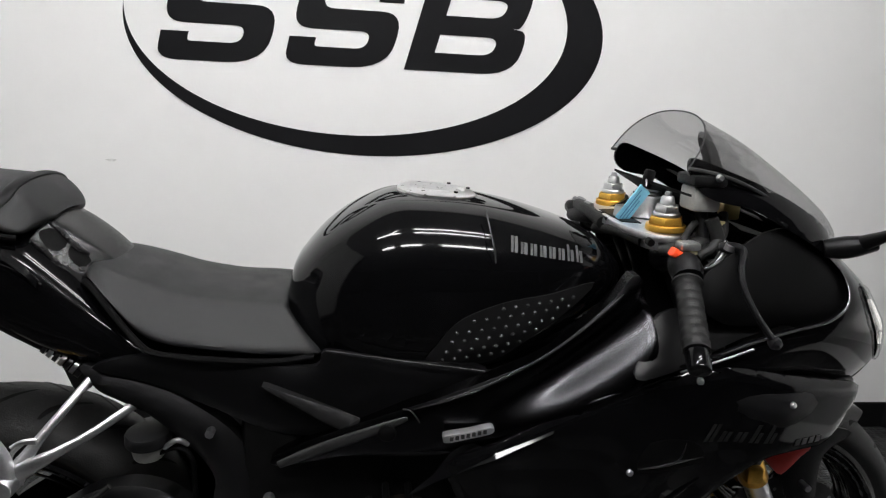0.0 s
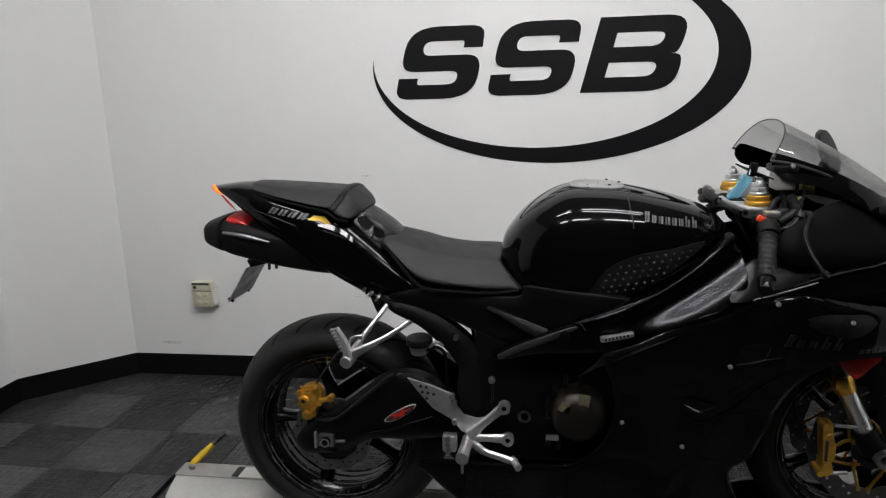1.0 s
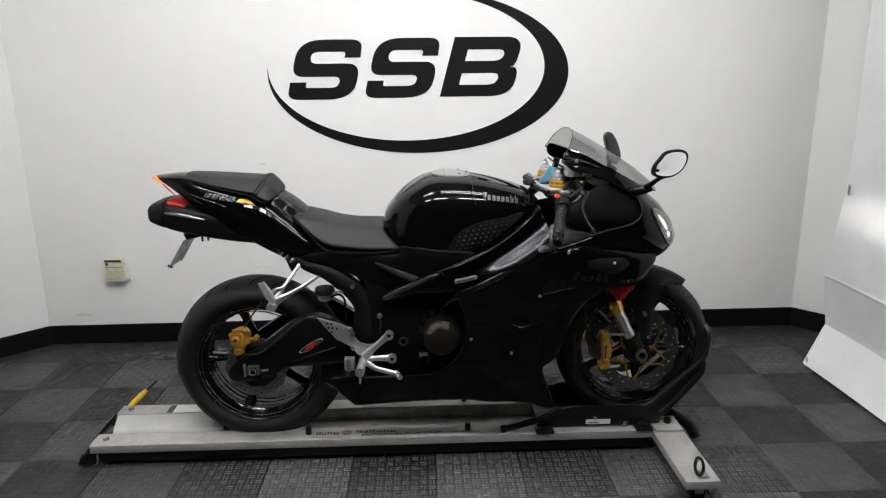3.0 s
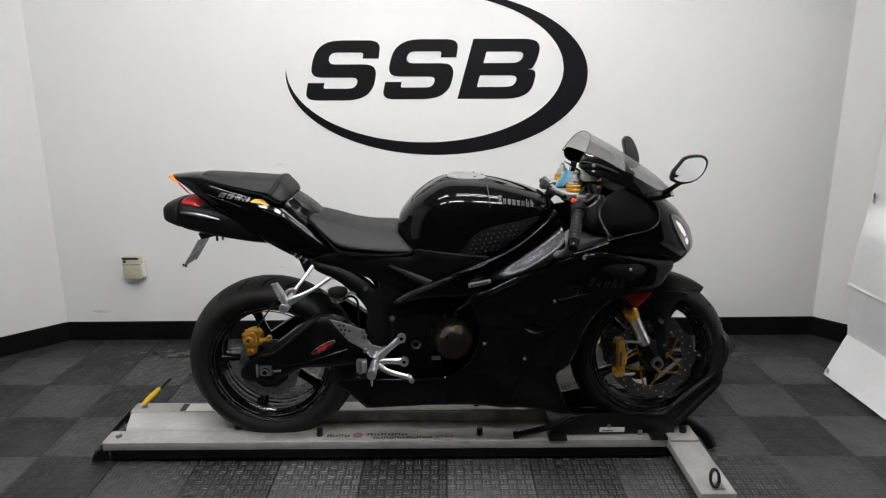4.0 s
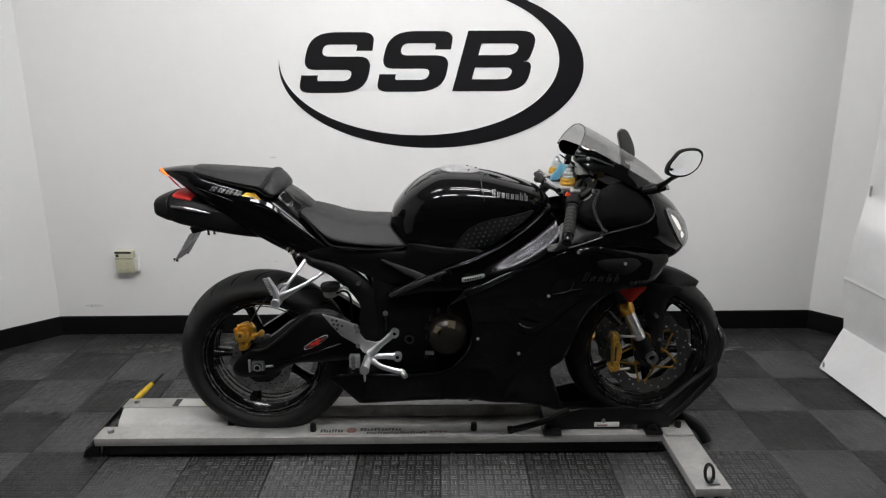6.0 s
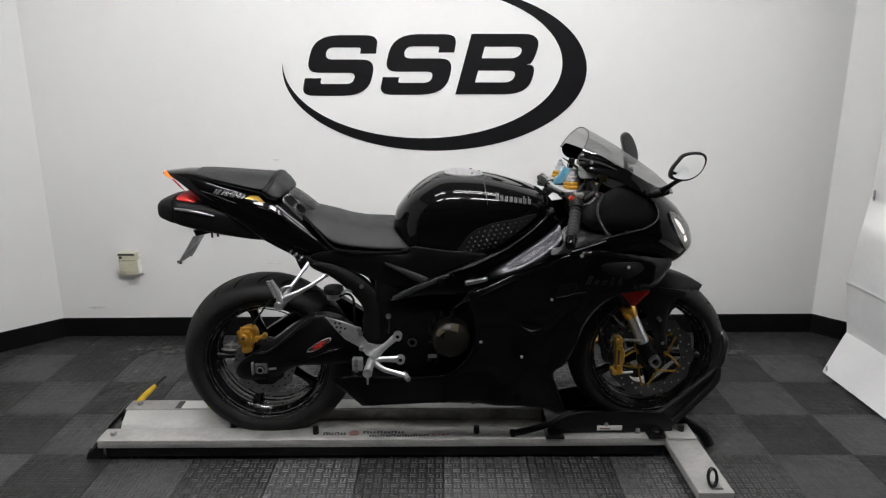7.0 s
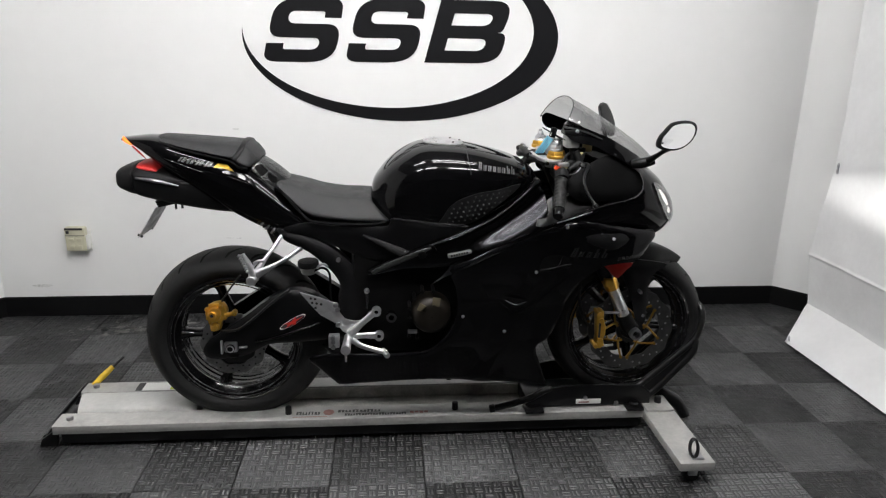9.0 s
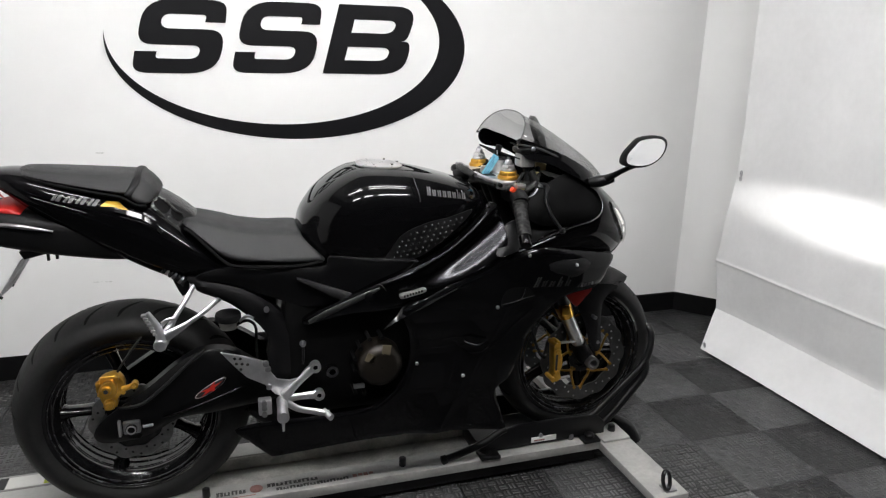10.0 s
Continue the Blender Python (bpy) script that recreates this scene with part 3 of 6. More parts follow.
    ring.transform(Matrix.Translation((1.486, -0.4, 0.126)) @ Matrix.Rotation(radians(20), 4, "Z") @ Matrix.Rotation(radians(-14), 4, "X") @ Matrix.Diagonal((0.5, 1, 0.85, 1)))
    part("tie_ring", ring, FRAMEBLACK, th, "black steel tie-down ring")
    part("ring_foot", box((1.48, -0.415, 0.0905), (1.52, -0.375, 0.098), 0.003), STEEL, th)
    for x in (-0.55, 0.45, 1.3):
        for y in (0.03, 0.15):
            w = lathe([(0.003, -0.012), (0.02, -0.012), (0.024, -0.008), (0.024, 0.008), (0.02, 0.012), (0.003, 0.012)], (x, y, 0.024), 24, closed=True)
            part("caster_wheel", w, RUBBER, th)
    # wheel chock
    side = [(1.0, 0.094), (1.016, 0.115), (1.066, 0.158), (1.147, 0.178), (1.3, 0.178), (1.434, 0.173), (1.468, 0.145), (1.47, 0.1)]
    chock = part("chock_plate", slab(side, -0.068, -0.054, 0.004), FRAMEBLACK, th, "black steel wheel chock plate")
    part("chock_plate", slab(side, 0.142, 0.156, 0.004), FRAMEBLACK, th)
    part("chock_floor", box((1.02, -0.011, 0.0465), (1.43, 0.133, 0.104), 0.003), FRAMEBLACK, th)
    part("chock_handle", tube([(0.89, -0.08, 0.105), (0.95, -0.075, 0.116), (1.02, -0.069, 0.135), (1.07, -0.062, 0.158), (1.1, -0.061, 0.17)], 0.012), FRAMEBLACK, th)
    part("handle_tip", rod((0.874, -0.081, 0.1025), (0.892, -0.08, 0.1055), 0.0145, bevel=0.003), RUBBER, th)
    for y in (-0.052, 0.142):
        m = 0.045
        part("chock_hoop", tube([(1.36, y, 0.165), (1.42, y, 0.166), (1.47, y, 0.205), (1.54, y, 0.27), (1.615, y, 0.345), (1.64, y * 0.9 + m * 0.1, 0.41), (1.643, y * 0.7 + m * 0.3, 0.45), (1.632, y * 0.35 + m * 0.65, 0.468), (1.628, m, 0.472)],
             0.012), FRAMEBLACK, th, "bent black steel hoop round the tyre")
        part("chock_brace", tube([(1.42, y, 0.115), (1.46, y, 0.125), (1.5, y, 0.158), (1.56, y, 0.226), (1.612, y, 0.29), (1.62, y, 0.33), (1.615, y, 0.352)], 0.014), FRAMEBLACK, th)
        part("chock_gusset", slab([(1.4, 0.125), (1.4, 0.162), (1.44, 0.172), (1.53, 0.26), (1.605, 0.335), (1.615, 0.3), (1.56, 0.228), (1.49, 0.15), (1.455, 0.125)], y - 0.003, y + 0.003, 0.001), FRAMEBLACK, th)
    part("brace_foot", tube([(1.45, 0.06, 0.105), (1.53, 0.02, 0.1), (1.6, -0.01, 0.07), (1.63, -0.03, 0.02)], [0.02, 0.024, 0.024, 0.02]), FRAMEBLACK, th)
    part("pad", box((1.0, -0.11, 0.0935), (1.068, -0.05, 0.104), 0.003), FRAMEBLACK, th)
    part("pad", box((1.372, -0.11, 0.0935), (1.434, -0.05, 0.104), 0.003), FRAMEBLACK, th)
    part("knob", rod((1.405, -0.08, 0.104), (1.405, -0.08, 0.116), 0.018, 0.015, segs=14, bevel=0.003), FRAMEBLACK, th)
    part("nut", rod((1.343, -0.06, 0.0935), (1.343, -0.06, 0.114), 0.013, 0.011, segs=8, bevel=0.002), STEEL, th)
    part("plate_label", box((1.192, -0.0712, 0.107), (1.284, -0.0682, 0.126), 0.001), WHITE, chock, "white printed label")
    part("label_print", box((1.202, -0.0718, 0.112), (1.24, -0.071, 0.117)), REDPRINT, chock)
    part("label_ring", rod((1.226, -0.073, 0.131), (1.226, -0.067, 0.131), 0.007), STEEL, chock)
    # printed marking on the rail: two rows of bars, a round mark and a red tail
    marks = []
    for x0, x1, y0, y1, n in ((0.19, 0.275, -0.07, -0.05, 4), (0.335, 0.49, -0.06, -0.043, 6), (0.36, 0.58, -0.083, -0.069, 11)):
        w = (x1 - x0) / n
        for i in range(n):
            for k in (0.0, 0.52):
                marks.append((x0 + (i + k) * w, y0, x0 + (i + k + 0.26 + 0.1 * (i % 3 == 0)) * w, y1 - 0.003 * (i % 2)))
                marks.append((x0 + i * w, y0 + (0.0 if i % 2 else y1 - y0 - 0.004), x0 + (i + 0.8) * w, y0 + (0.004 if i % 2 else y1 - y0)))
    ink = mat("worn_print", (0.07, 0.068, 0.066), 0.5, var=0.5, scale=60)
    for a, b, c, d in marks:
        part("rail_print", box((a, b, top + 0.0002), (c, d, top + 0.0008)), ink, th, smooth=0)
    part("rail_print", rod((0.303, -0.057, top + 0.0002), (0.303, -0.057, top + 0.0008), 0.019), REDPRINT, th, "worn red round print")
    for i in range(4):
        part("rail_print", box((0.59 + i * 0.017, -0.078 + 0.003 * (i % 2), top + 0.0002), (0.603 + i * 0.017, -0.064, top + 0.0008)), REDPRINT, th, smooth=0)
    part("rail_print", box((0.18, -0.086, top + 0.0002), (0.3, -0.083, top + 0.0008)), REDPRINT, th, smooth=0)
    st = part("sticker", box((-0.40, 0.139, top + 0.0002), (-0.25, 0.198, top + 0.001)), WHITE, th, "white warning sticker")
    part("sticker_corner", box((-0.3, 0.141, top + 0.0012), (-0.272, 0.173, top + 0.0016)), mat("lime_print", (0.5, 0.6, 0.05), 0.5), st)
    part("sticker_edge", box((-0.425, 0.139, top + 0.0002), (-0.402, 0.198, top + 0.001)), BLACKPRINT, st)


stand()


# ---- the motorcycle ----
RA, FA = (0.0, 0.0, 0.375), (1.367, 0.0, 0.398)
bike = thing("motorcycle", (0.68, 0, 0.055), "gloss black sports motorcycle with gold calipers on a grey dolly", "motorcycle")


def wheel(name, c, r, half, spokes, turn):
    cx, cy, cz = c
    rim_r = 0.222
    d = r - rim_r
    crown = [(rim_r - 0.004, -half * 0.74), (rim_r + 0.1 * d, -half * 0.88), (rim_r + 0.3 * d, -half), (rim_r + 0.5 * d, -half * 0.96),
             (rim_r + 0.7 * d, -half * 0.8), (rim_r + 0.88 * d, -half * 0.5), (rim_r + 0.97 * d, -half * 0.22), (r, 0)]
    prof = spline(crown + [(a, -b) for a, b in crown[-2::-1]], 3)
    w = part(name, lathe([tuple(p) for p in prof], c, 96), RUBBER, bike, "black sports tyre with curved tread grooves")
    # tread grooves, cut as dark slots that follow the crown
    bm = bmesh.new()
    for s in (-1, 1):
        for k in range(22):
            a0, rows = 2 * math.pi * (k + (0.5 if s > 0 else 0)) / 22, []
            for i in range(9):
                t = i / 8
                y = s * half * (0.06 + 0.86 * t)
                rr = np.interp(abs(y), [abs(p[1]) for p in crown[::-1]], [p[0] for p in crown[::-1]]) + 0.0012
                a = a0 + 0.2 * t + 0.06 * math.sin(t * 3)
                wd = 0.0062 * math.sin(math.pi * min(t + 0.12, 0.97)) / rr
                rows.append([bm.verts.new((cx + rr * math.cos(a + e * wd), y, cz + rr * math.sin(a + e * wd))) for e in (-1, 1)])
            for p, q in zip(rows, rows[1:]):
                bm.faces.new((p[0], p[1], q[1], q[0]))
    bmesh.ops.recalc_face_normals(bm, faces=bm.faces)
    part("tread_groove", bm, BLACKIN, w, kind="stuff")
    h = half * 0.8
    rim = part("rim", lathe([(rim_r, -h), (rim_r + 0.004, -h - 0.004), (rim_r - 0.004, -h - 0.006), (rim_r - 0.012, -h), (rim_r - 0.016, -h * 0.75), (rim_r - 0.03, -h * 0.5),
                             (rim_r - 0.032, h * 0.5), (rim_r - 0.016, h * 0.75), (rim_r - 0.012, h), (rim_r - 0.004, h + 0.006), (rim_r + 0.004, h + 0.004), (rim_r, h)], c, 96, closed=True), RIM, w)
    for q in (0.0075, 0.019):
        part("rim_line", lathe([(rim_r - q, -h - 0.0055), (rim_r - q - 0.003, -h - 0.005), (rim_r - q - 0.003, -h - 0.002), (rim_r - q, -h - 0.002)], c, 96, closed=True), RIMLINE, w, "bright machined rim line")
    for yy in (-h * 0.3, h * 0.1, h * 0.45):
        part("rim_line", lathe([(rim_r - 0.0325, yy - 0.002), (rim_r - 0.0345, yy), (rim_r - 0.0325, yy + 0.002)], c, 96), RIMLINE, w)
    for k in range(spokes):
        a = radians(turn + 360 * k / spokes)
        d, n = Vector((math.cos(a), 0, math.sin(a))), Vector((-math.sin(a), 0, math.cos(a)))
        rings = []
        for t, wd, th in ((0.03, 0.024, 0.032), (0.08, 0.017, 0.026), (0.14, 0.014, 0.021), (0.175, 0.016, 0.022), (0.196, 0.026, 0.026)):
            o = Vector(c) + d * t
            rings.append([o + n * wd * math.cos(b) + Vector((0, 1, 0)) * th * math.sin(b) for b in (2 * math.pi * j / 12 for j in range(12))])
        bm = skin(rings, bmesh.new())
        bmesh.ops.recalc_face_normals(bm, faces=bm.faces)
        part("spoke", bm, RIM, w)
    part("hub", lathe([(0.012, -0.06), (0.034, -0.06), (0.04, -0.045), (0.036, 0), (0.04, 0.045), (0.034, 0.06), (0.012, 0.06)], c, 32, closed=True), RIM, w)
    return w


def brake_disc(c, y, r, r_in, waves, carrier, parent, carrier_mat):
    bm = bmesh.new()
    n = 120
    rings = []
    for rad, yy in ((0, -0.0022), (1, -0.0022), (1, 0.0022), (0, 0.0022)):
        ring = []
        for k in range(n):
            a = 2 * math.pi * k / n
            q = (r + 0.0035 * math.cos(waves * a)) if rad else (r_in + 0.002 * math.cos(waves * a))
            ring.append(bm.verts.new((c[0] + q * math.cos(a), y + yy, c[2] + q * math.sin(a))))
        rings.append(ring)
    for i in range(4):
        p, q = rings[i], rings[(i + 1) % 4]
        for k in range(n):
            bm.faces.new((p[k], p[(k + 1) % n], q[(k + 1) % n], q[k]))
    bmesh.ops.recalc_face_normals(bm, faces=bm.faces)
    d = part("brake_disc", bm, DISC_DARK if carrier else DISC, parent, "drilled wave brake disc")
    bm = bmesh.new()
    for k in range(waves * 3):
        a = 2 * math.pi * k / (waves * 3)
        q = r_in + (r - r_in) * (0.25 + 0.25 * (k % 3))
        rod((c[0] + q * math.cos(a), y - 0.0026, c[2] + q * math.sin(a)), (c[0] + q * math.cos(a), y + 0.0026, c[2] + q * math.sin(a)), 0.0035, bm=bm, segs=8)
    part("drill_hole", bm, PLATE if carrier else BLACKPRINT, parent, kind="stuff")
    if carrier:
        part("disc_carrier", lathe([(0.034, -0.002), (0.05, -0.002), (0.05, 0.002), (0.034, 0.002)], (c[0], y, c[2]), 40, closed=True), FRAMEBLACK, parent, "dark disc carrier ring")
        for k in range(carrier):
            a = 2 * math.pi * (k // 2) / (carrier // 2) + 0.2
            pts = []
            for t, sw in ((0.047, -0.15), (0.066, 0.12), (0.085, 0.36), (r_in + 0.004, 0.52)):
                sw = sw if k % 2 else -sw
                pts.append((c[0] + t * math.cos(a + sw), y, c[2] + t * math.sin(a + sw)))
            part("carrier_arm", tube(pts, [0.005, 0.004, 0.0038, 0.004], segs=8, per=3), carrier_mat, parent)
            e = pts[-1]
            part("carrier_button", rod((e[0], y - 0.004, e[2]), (e[0], y + 0.004, e[2]), 0.0055, segs=12), carrier_mat, parent)
    return d


rear = wheel("rear_wheel", RA, 0.311, 0.078, 5, 180)
front = wheel("front_wheel", FA, 0.284, 0.052, 5, 65)
brake_disc(RA, -0.088, 0.108, 0.076, 10, 0, rear, STEEL)
part("disc_mount", lathe([(0.02, -0.087), (0.078, -0.087), (0.078, -0.084), (0.02, -0.084)], RA, 40, closed=True), RIM, rear)
for s in (-1, 1):
    brake_disc(FA, s * 0.068, 0.15, 0.105, 12, 10, front, GOLDDULL)


# swingarm and rear brake
def mirrored(name, make, material, label=""):
    """The same part on both sides."""
    a = part(name, make(-1), material, bike, label)
    part(name, make(1), material, bike, label)
    return a


ARM = [(-0.095, 0.36), (-0.07, 0.405), (0.0, 0.455), (0.06, 0.495), (0.12, 0.538), (0.19, 0.57), (0.26, 0.56), (0.35, 0.50), (0.41, 0.47), (0.41, 0.41), (0.34, 0.395), (0.22, 0.392),
       (0.12, 0.386), (0.05, 0.345), (-0.03, 0.33), (-0.08, 0.335)]


def arm(s):
    f = lambda x, z: 0.118 + 0.018 * max(0.0, 1 - ((z - 0.45) / 0.1) ** 2) - 0.03 * max(0.0, (x - 0.2)) / 0.2
    return panel(ARM, f, 0.03, 0.014, side=s, roll=0.01)


swingarm = mirrored("swingarm", arm, SATIN, "satin black swingarm")
part("swingarm_ridge", tube([(0.082, -0.137, 0.405), (0.165, -0.138, 0.426), (0.24, -0.134, 0.449), (0.29, -0.127, 0.464)], [0.003, 0.005, 0.005, 0.002]), SPAR, swingarm)
part("axle_block", box((-0.018, -0.143, 0.37), (0.024, -0.124, 0.405), 0.004), STEEL, swingarm, "bright axle adjuster block")
part("axle_nut", rod((0.003, -0.15, 0.387), (0.003, -0.142, 0.387), 0.014, segs=20), DARK, swingarm)
part("axle_ring", lathe([(0.009, -0.152), (0.0125, -0.152), (0.0125, -0.142), (0.009, -0.142)], (0.003, 0, 0.387), 24, closed=True), ALLOY, swingarm)
part("adjuster_bolt", rod((0.03, -0.14, 0.387), (0.055, -0.14, 0.389), 0.004), STEEL, swingarm)
part("adjuster_plate", box((-0.03, -0.143, 0.365), (-0.023, -0.125, 0.41), 0.002), ALLOY, swingarm)


def rear_caliper():
    c = part("rear_caliper", slab([(-0.068, 0.478), (-0.074, 0.503), (-0.06, 0.528), (-0.03, 0.538), (-0.012, 0.528), (-0.004, 0.505), (-0.012, 0.484), (-0.024, 0.468), (-0.028, 0.446), (-0.052, 0.443), (-0.062, 0.458)], -0.13, -0.1, 0.005, per=3), GOLD, bike, "gold rear brake caliper")
    part("outer_half", slab([(-0.06, 0.482), (-0.064, 0.505), (-0.05, 0.524), (-0.03, 0.528), (-0.02, 0.51), (-0.025, 0.488), (-0.04, 0.478)], -0.148, -0.131, 0.004, per=2), GOLD, c)
    part("lower_half", slab([(-0.054, 0.448), (-0.056, 0.468), (-0.04, 0.476), (-0.028, 0.466), (-0.032, 0.449)], -0.146, -0.131, 0.004, per=2), GOLD, c)
    part("piston_boss", lathe([(0.004, -0.156), (0.011, -0.156), (0.013, -0.15), (0.013, -0.14)], (-0.045, 0, 0.506), 20), GOLD, c)
    part("piston_socket", rod((-0.045, -0.1565, 0.506), (-0.045, -0.15, 0.506), 0.006, segs=6), BLACKPRINT, c)
    part("piston_boss", lathe([(0.003, -0.152), (0.009, -0.152), (0.011, -0.147), (0.011, -0.138)], (-0.042, 0, 0.462), 20), GOLD, c)
    part("slide_arm", tube([(-0.01, -0.128, 0.495), (0.006, -0.13, 0.5), (0.02, -0.13, 0.505)], [0.009, 0.007, 0.008]), GOLD, c)
    part("slide_eye", lathe([(0.004, -0.138), (0.009, -0.138), (0.009, -0.12), (0.004, -0.12)], (0.02, 0, 0.505), 18, closed=True), GOLD, c)
    for x, z in ((-0.066, 0.52), (-0.02, 0.53), (-0.008, 0.49), (-0.064, 0.49)):
        part("caliper_bolt", rod((x, -0.14, z), (x, -0.128, z), 0.0055, segs=6), GOLD, c)
    part("pad_pin", rod((-0.056, -0.144, 0.54), (-0.02, -0.144, 0.542), 0.003), GOLD, c)
    part("brake_hose", tube([(-0.03, -0.12, 0.438), (0.03, -0.142, 0.452), (0.09, -0.146, 0.497), (0.14, -0.14, 0.54), (0.2, -0.125, 0.585)], 0.0045), RUBBER, c)
    part("abs_rod", tube([(-0.02, -0.12, 0.54), (0.01, -0.12, 0.585), (0.045, -0.12, 0.63)], 0.003), RUBBER, c)


rear_caliper()
part("caliper_hanger", slab([(-0.06, 0.44), (-0.035, 0.36), (0.02, 0.34), (0.03, 0.4), (0.0, 0.45)], -0.118, -0.104, 0.003, per=2), DARK, bike)

# tail, seats
tail = part("tail_cowl", loft([(-0.315, 1.042, 1.05, 0.03, 2.2), (-0.275, 1.025, 1.055, 0.052, 2.3), (-0.227, 0.99, 1.058, 0.073, 2.4), (-0.17, 0.943, 1.05, 0.09, 2.6), (-0.1, 0.895, 1.032, 0.103, 2.8),
                                (0.0, 0.832, 1.008, 0.115, 3.0), (0.08, 0.785, 0.978, 0.12, 3.0), (0.13, 0.765, 0.94, 0.122, 3.0), (0.2, 0.76, 0.878, 0.126, 3.0), (0.285, 0.75, 0.8, 0.125, 3.0)]), PAINT, bike, "gloss black pointed tail cowl")
part("amber_marker", tube([(-0.306, -0.03, 1.054), (-0.3, -0.042, 1.05), (-0.288, -0.052, 1.042), (-0.274, -0.056, 1.034)], [0.003, 0.0055, 0.005, 0.002], segs=8), AMBER, bike, "lit amber marker at the tail's tip")
part("red_marker", tube([(-0.272, -0.057, 1.031), (-0.25, -0.064, 1.012), (-0.228, -0.07, 0.992)], [0.0025, 0.003, 0.001], segs=6), REDLENS, bike, "thin lit red marker")
part("tail_light", loft([(-0.278, 0.95, 0.968, 0.045, 2), (-0.255, 0.945, 0.978, 0.068, 2.4), (-0.215, 0.945, 0.972, 0.076, 2.4), (-0.195, 0.94, 0.955, 0.07, 2.4)]), REDLENS, bike, "lit red tail light lens")
silencer = part("silencer", loft([(-0.278, 0.882, 0.966, 0.084, 3.2), (-0.26, 0.87, 0.968, 0.09, 3.4), (-0.2, 0.856, 0.96, 0.094, 3.8), (-0.12, 0.84, 0.945, 0.096, 4.0), (-0.02, 0.822, 0.925, 0.092, 3.6), (0.05, 0.81, 0.9, 0.07, 2.8)]), MATTE, bike, "matte black under-tail silencer")
part("silencer_cap", loft([(-0.329, 0.906, 0.95, 0.062, 3.4), (-0.327, 0.9, 0.955, 0.07, 3.6), (-0.318, 0.893, 0.962, 0.078, 3.6), (-0.295, 0.882, 0.97, 0.086, 3.4), (-0.276, 0.876, 0.973, 0.092, 3.2), (-0.272, 0.878, 0.97, 0.089, 3.2)]), MATTE, silencer, "stepped black end cap")
part("outlet", rod((-0.331, -0.035, 0.928), (-0.3, -0.035, 0.927), 0.012, segs=16), BLACKPRINT, silencer)
part("silencer_strip", tube([(-0.26, -0.09, 0.937), (-0.2, -0.097, 0.93), (-0.13, -0.098, 0.915)], [0.004, 0.006, 0.002]), STEEL, silencer)
for x, z in ((-0.16, 0.85), (-0.14, 0.853)):
    part("hanger_bolt", rod((x, -0.05, z), (x, -0.05, z - 0.022), 0.004, segs=8), FRAMEBLACK, silencer)
pl = part("plate_bracket", slab([(-0.225, 0.852), (-0.15, 0.86), (-0.16, 0.845), (-0.215, 0.832)], -0.05, 0.05, 0.003), FRAMEBLACK, bike)
bm = box((-0.001, -0.06, -0.058), (0.001, 0.06, 0.058), 0.0)
bm.transform(Matrix.Translation((-0.25, 0.0, 0.784)) @ Matrix.Rotation(radians(-3), 4, "Z") @ Matrix.Rotation(radians(33), 4, "Y"))
part("number_plate", bm, PLATE, bike, "plain metal plate tilted under the tail", smooth=0)
for y in (-0.045, 0.045):
    part("plate_bolt", rod((-0.29, y, 0.742), (-0.276, y, 0.734), 0.004, segs=8), FRAMEBLACK, pl)


def saddle(stations, per=4):
    """A padded seat from cross-sections: x at foot and at crown, height of foot, shoulder and crown, half width of foot and shoulder."""
    rows = spline(stations, per)
    rings = []
    for xb, xt, zb, zs, zt, wb, ws in rows:
        half = [(0.0, 0.0, zb), (wb * 0.8, 0.0, zb), (wb * 0.94, 0.03, zb + 0.02 * (zs - zb)), (wb, 0.2, zb + 0.2 * (zs - zb)), (wb * 0.6 + ws * 0.4, 0.55, zb + 0.55 * (zs - zb)),
                (ws * 1.02, 0.95, zs - 0.05 * (zs - zb)), (ws * 0.85, 1.0, zs + 0.45 * (zt - zs)), (ws * 0.45, 1.0, zt - 0.12 * (zt - zs)), (0.0, 1.0, zt)]
        loop = [(xb + (xt - xb) * k, -w, z) for w, k, z in half] + [(xb + (xt - xb) * k, w, z) for w, k, z in half[-2:0:-1]]
        rings.append(spline(loop, 3, True))
    bm = skin([[tuple(p) for p in r] for r in rings], bmesh.new())
    bmesh.ops.recalc_face_normals(bm, faces=bm.faces)
    return bm


passenger = part("passenger_seat", saddle([(-0.202, -0.207, 1.05, 1.053, 1.056, 0.02, 0.012), (-0.196, -0.2, 1.047, 1.054, 1.06, 0.044, 0.03), (-0.18, -0.18, 1.043, 1.053, 1.062, 0.06, 0.042), (-0.107, -0.107, 1.026, 1.045, 1.058, 0.08, 0.06),
                                           (-0.013, -0.01, 1.007, 1.035, 1.051, 0.096, 0.072), (0.03, 0.05, 1.001, 1.029, 1.046, 0.103, 0.078), (0.036, 0.06, 1.001, 1.027, 1.043, 0.1, 0.074)]), LEATHER, bike, "black textured passenger seat pad")
part("seat_strap", saddle([(0.034, 0.058, 0.996, 1.03, 1.048, 0.1065, 0.081), (0.038, 0.063, 0.994, 1.031, 1.05, 0.1085, 0.083), (0.044, 0.07, 0.99, 1.031, 1.049, 0.1085, 0.083), (0.048, 0.075, 0.988, 1.029, 1.046, 0.1065, 0.081)], 2), MATTE, passenger)
part("front_pad", saddle([(0.047, 0.074, 0.989, 1.027, 1.044, 0.105, 0.079), (0.06, 0.085, 0.98, 1.019, 1.035, 0.107, 0.08), (0.076, 0.098, 0.974, 1.006, 1.022, 0.105, 0.076), (0.09, 0.109, 0.974, 0.996, 1.008, 0.095, 0.064), (0.097, 0.114, 0.978, 0.989, 0.996, 0.07, 0.045)]), LEATHER, passenger, "raised front pad of the passenger seat")
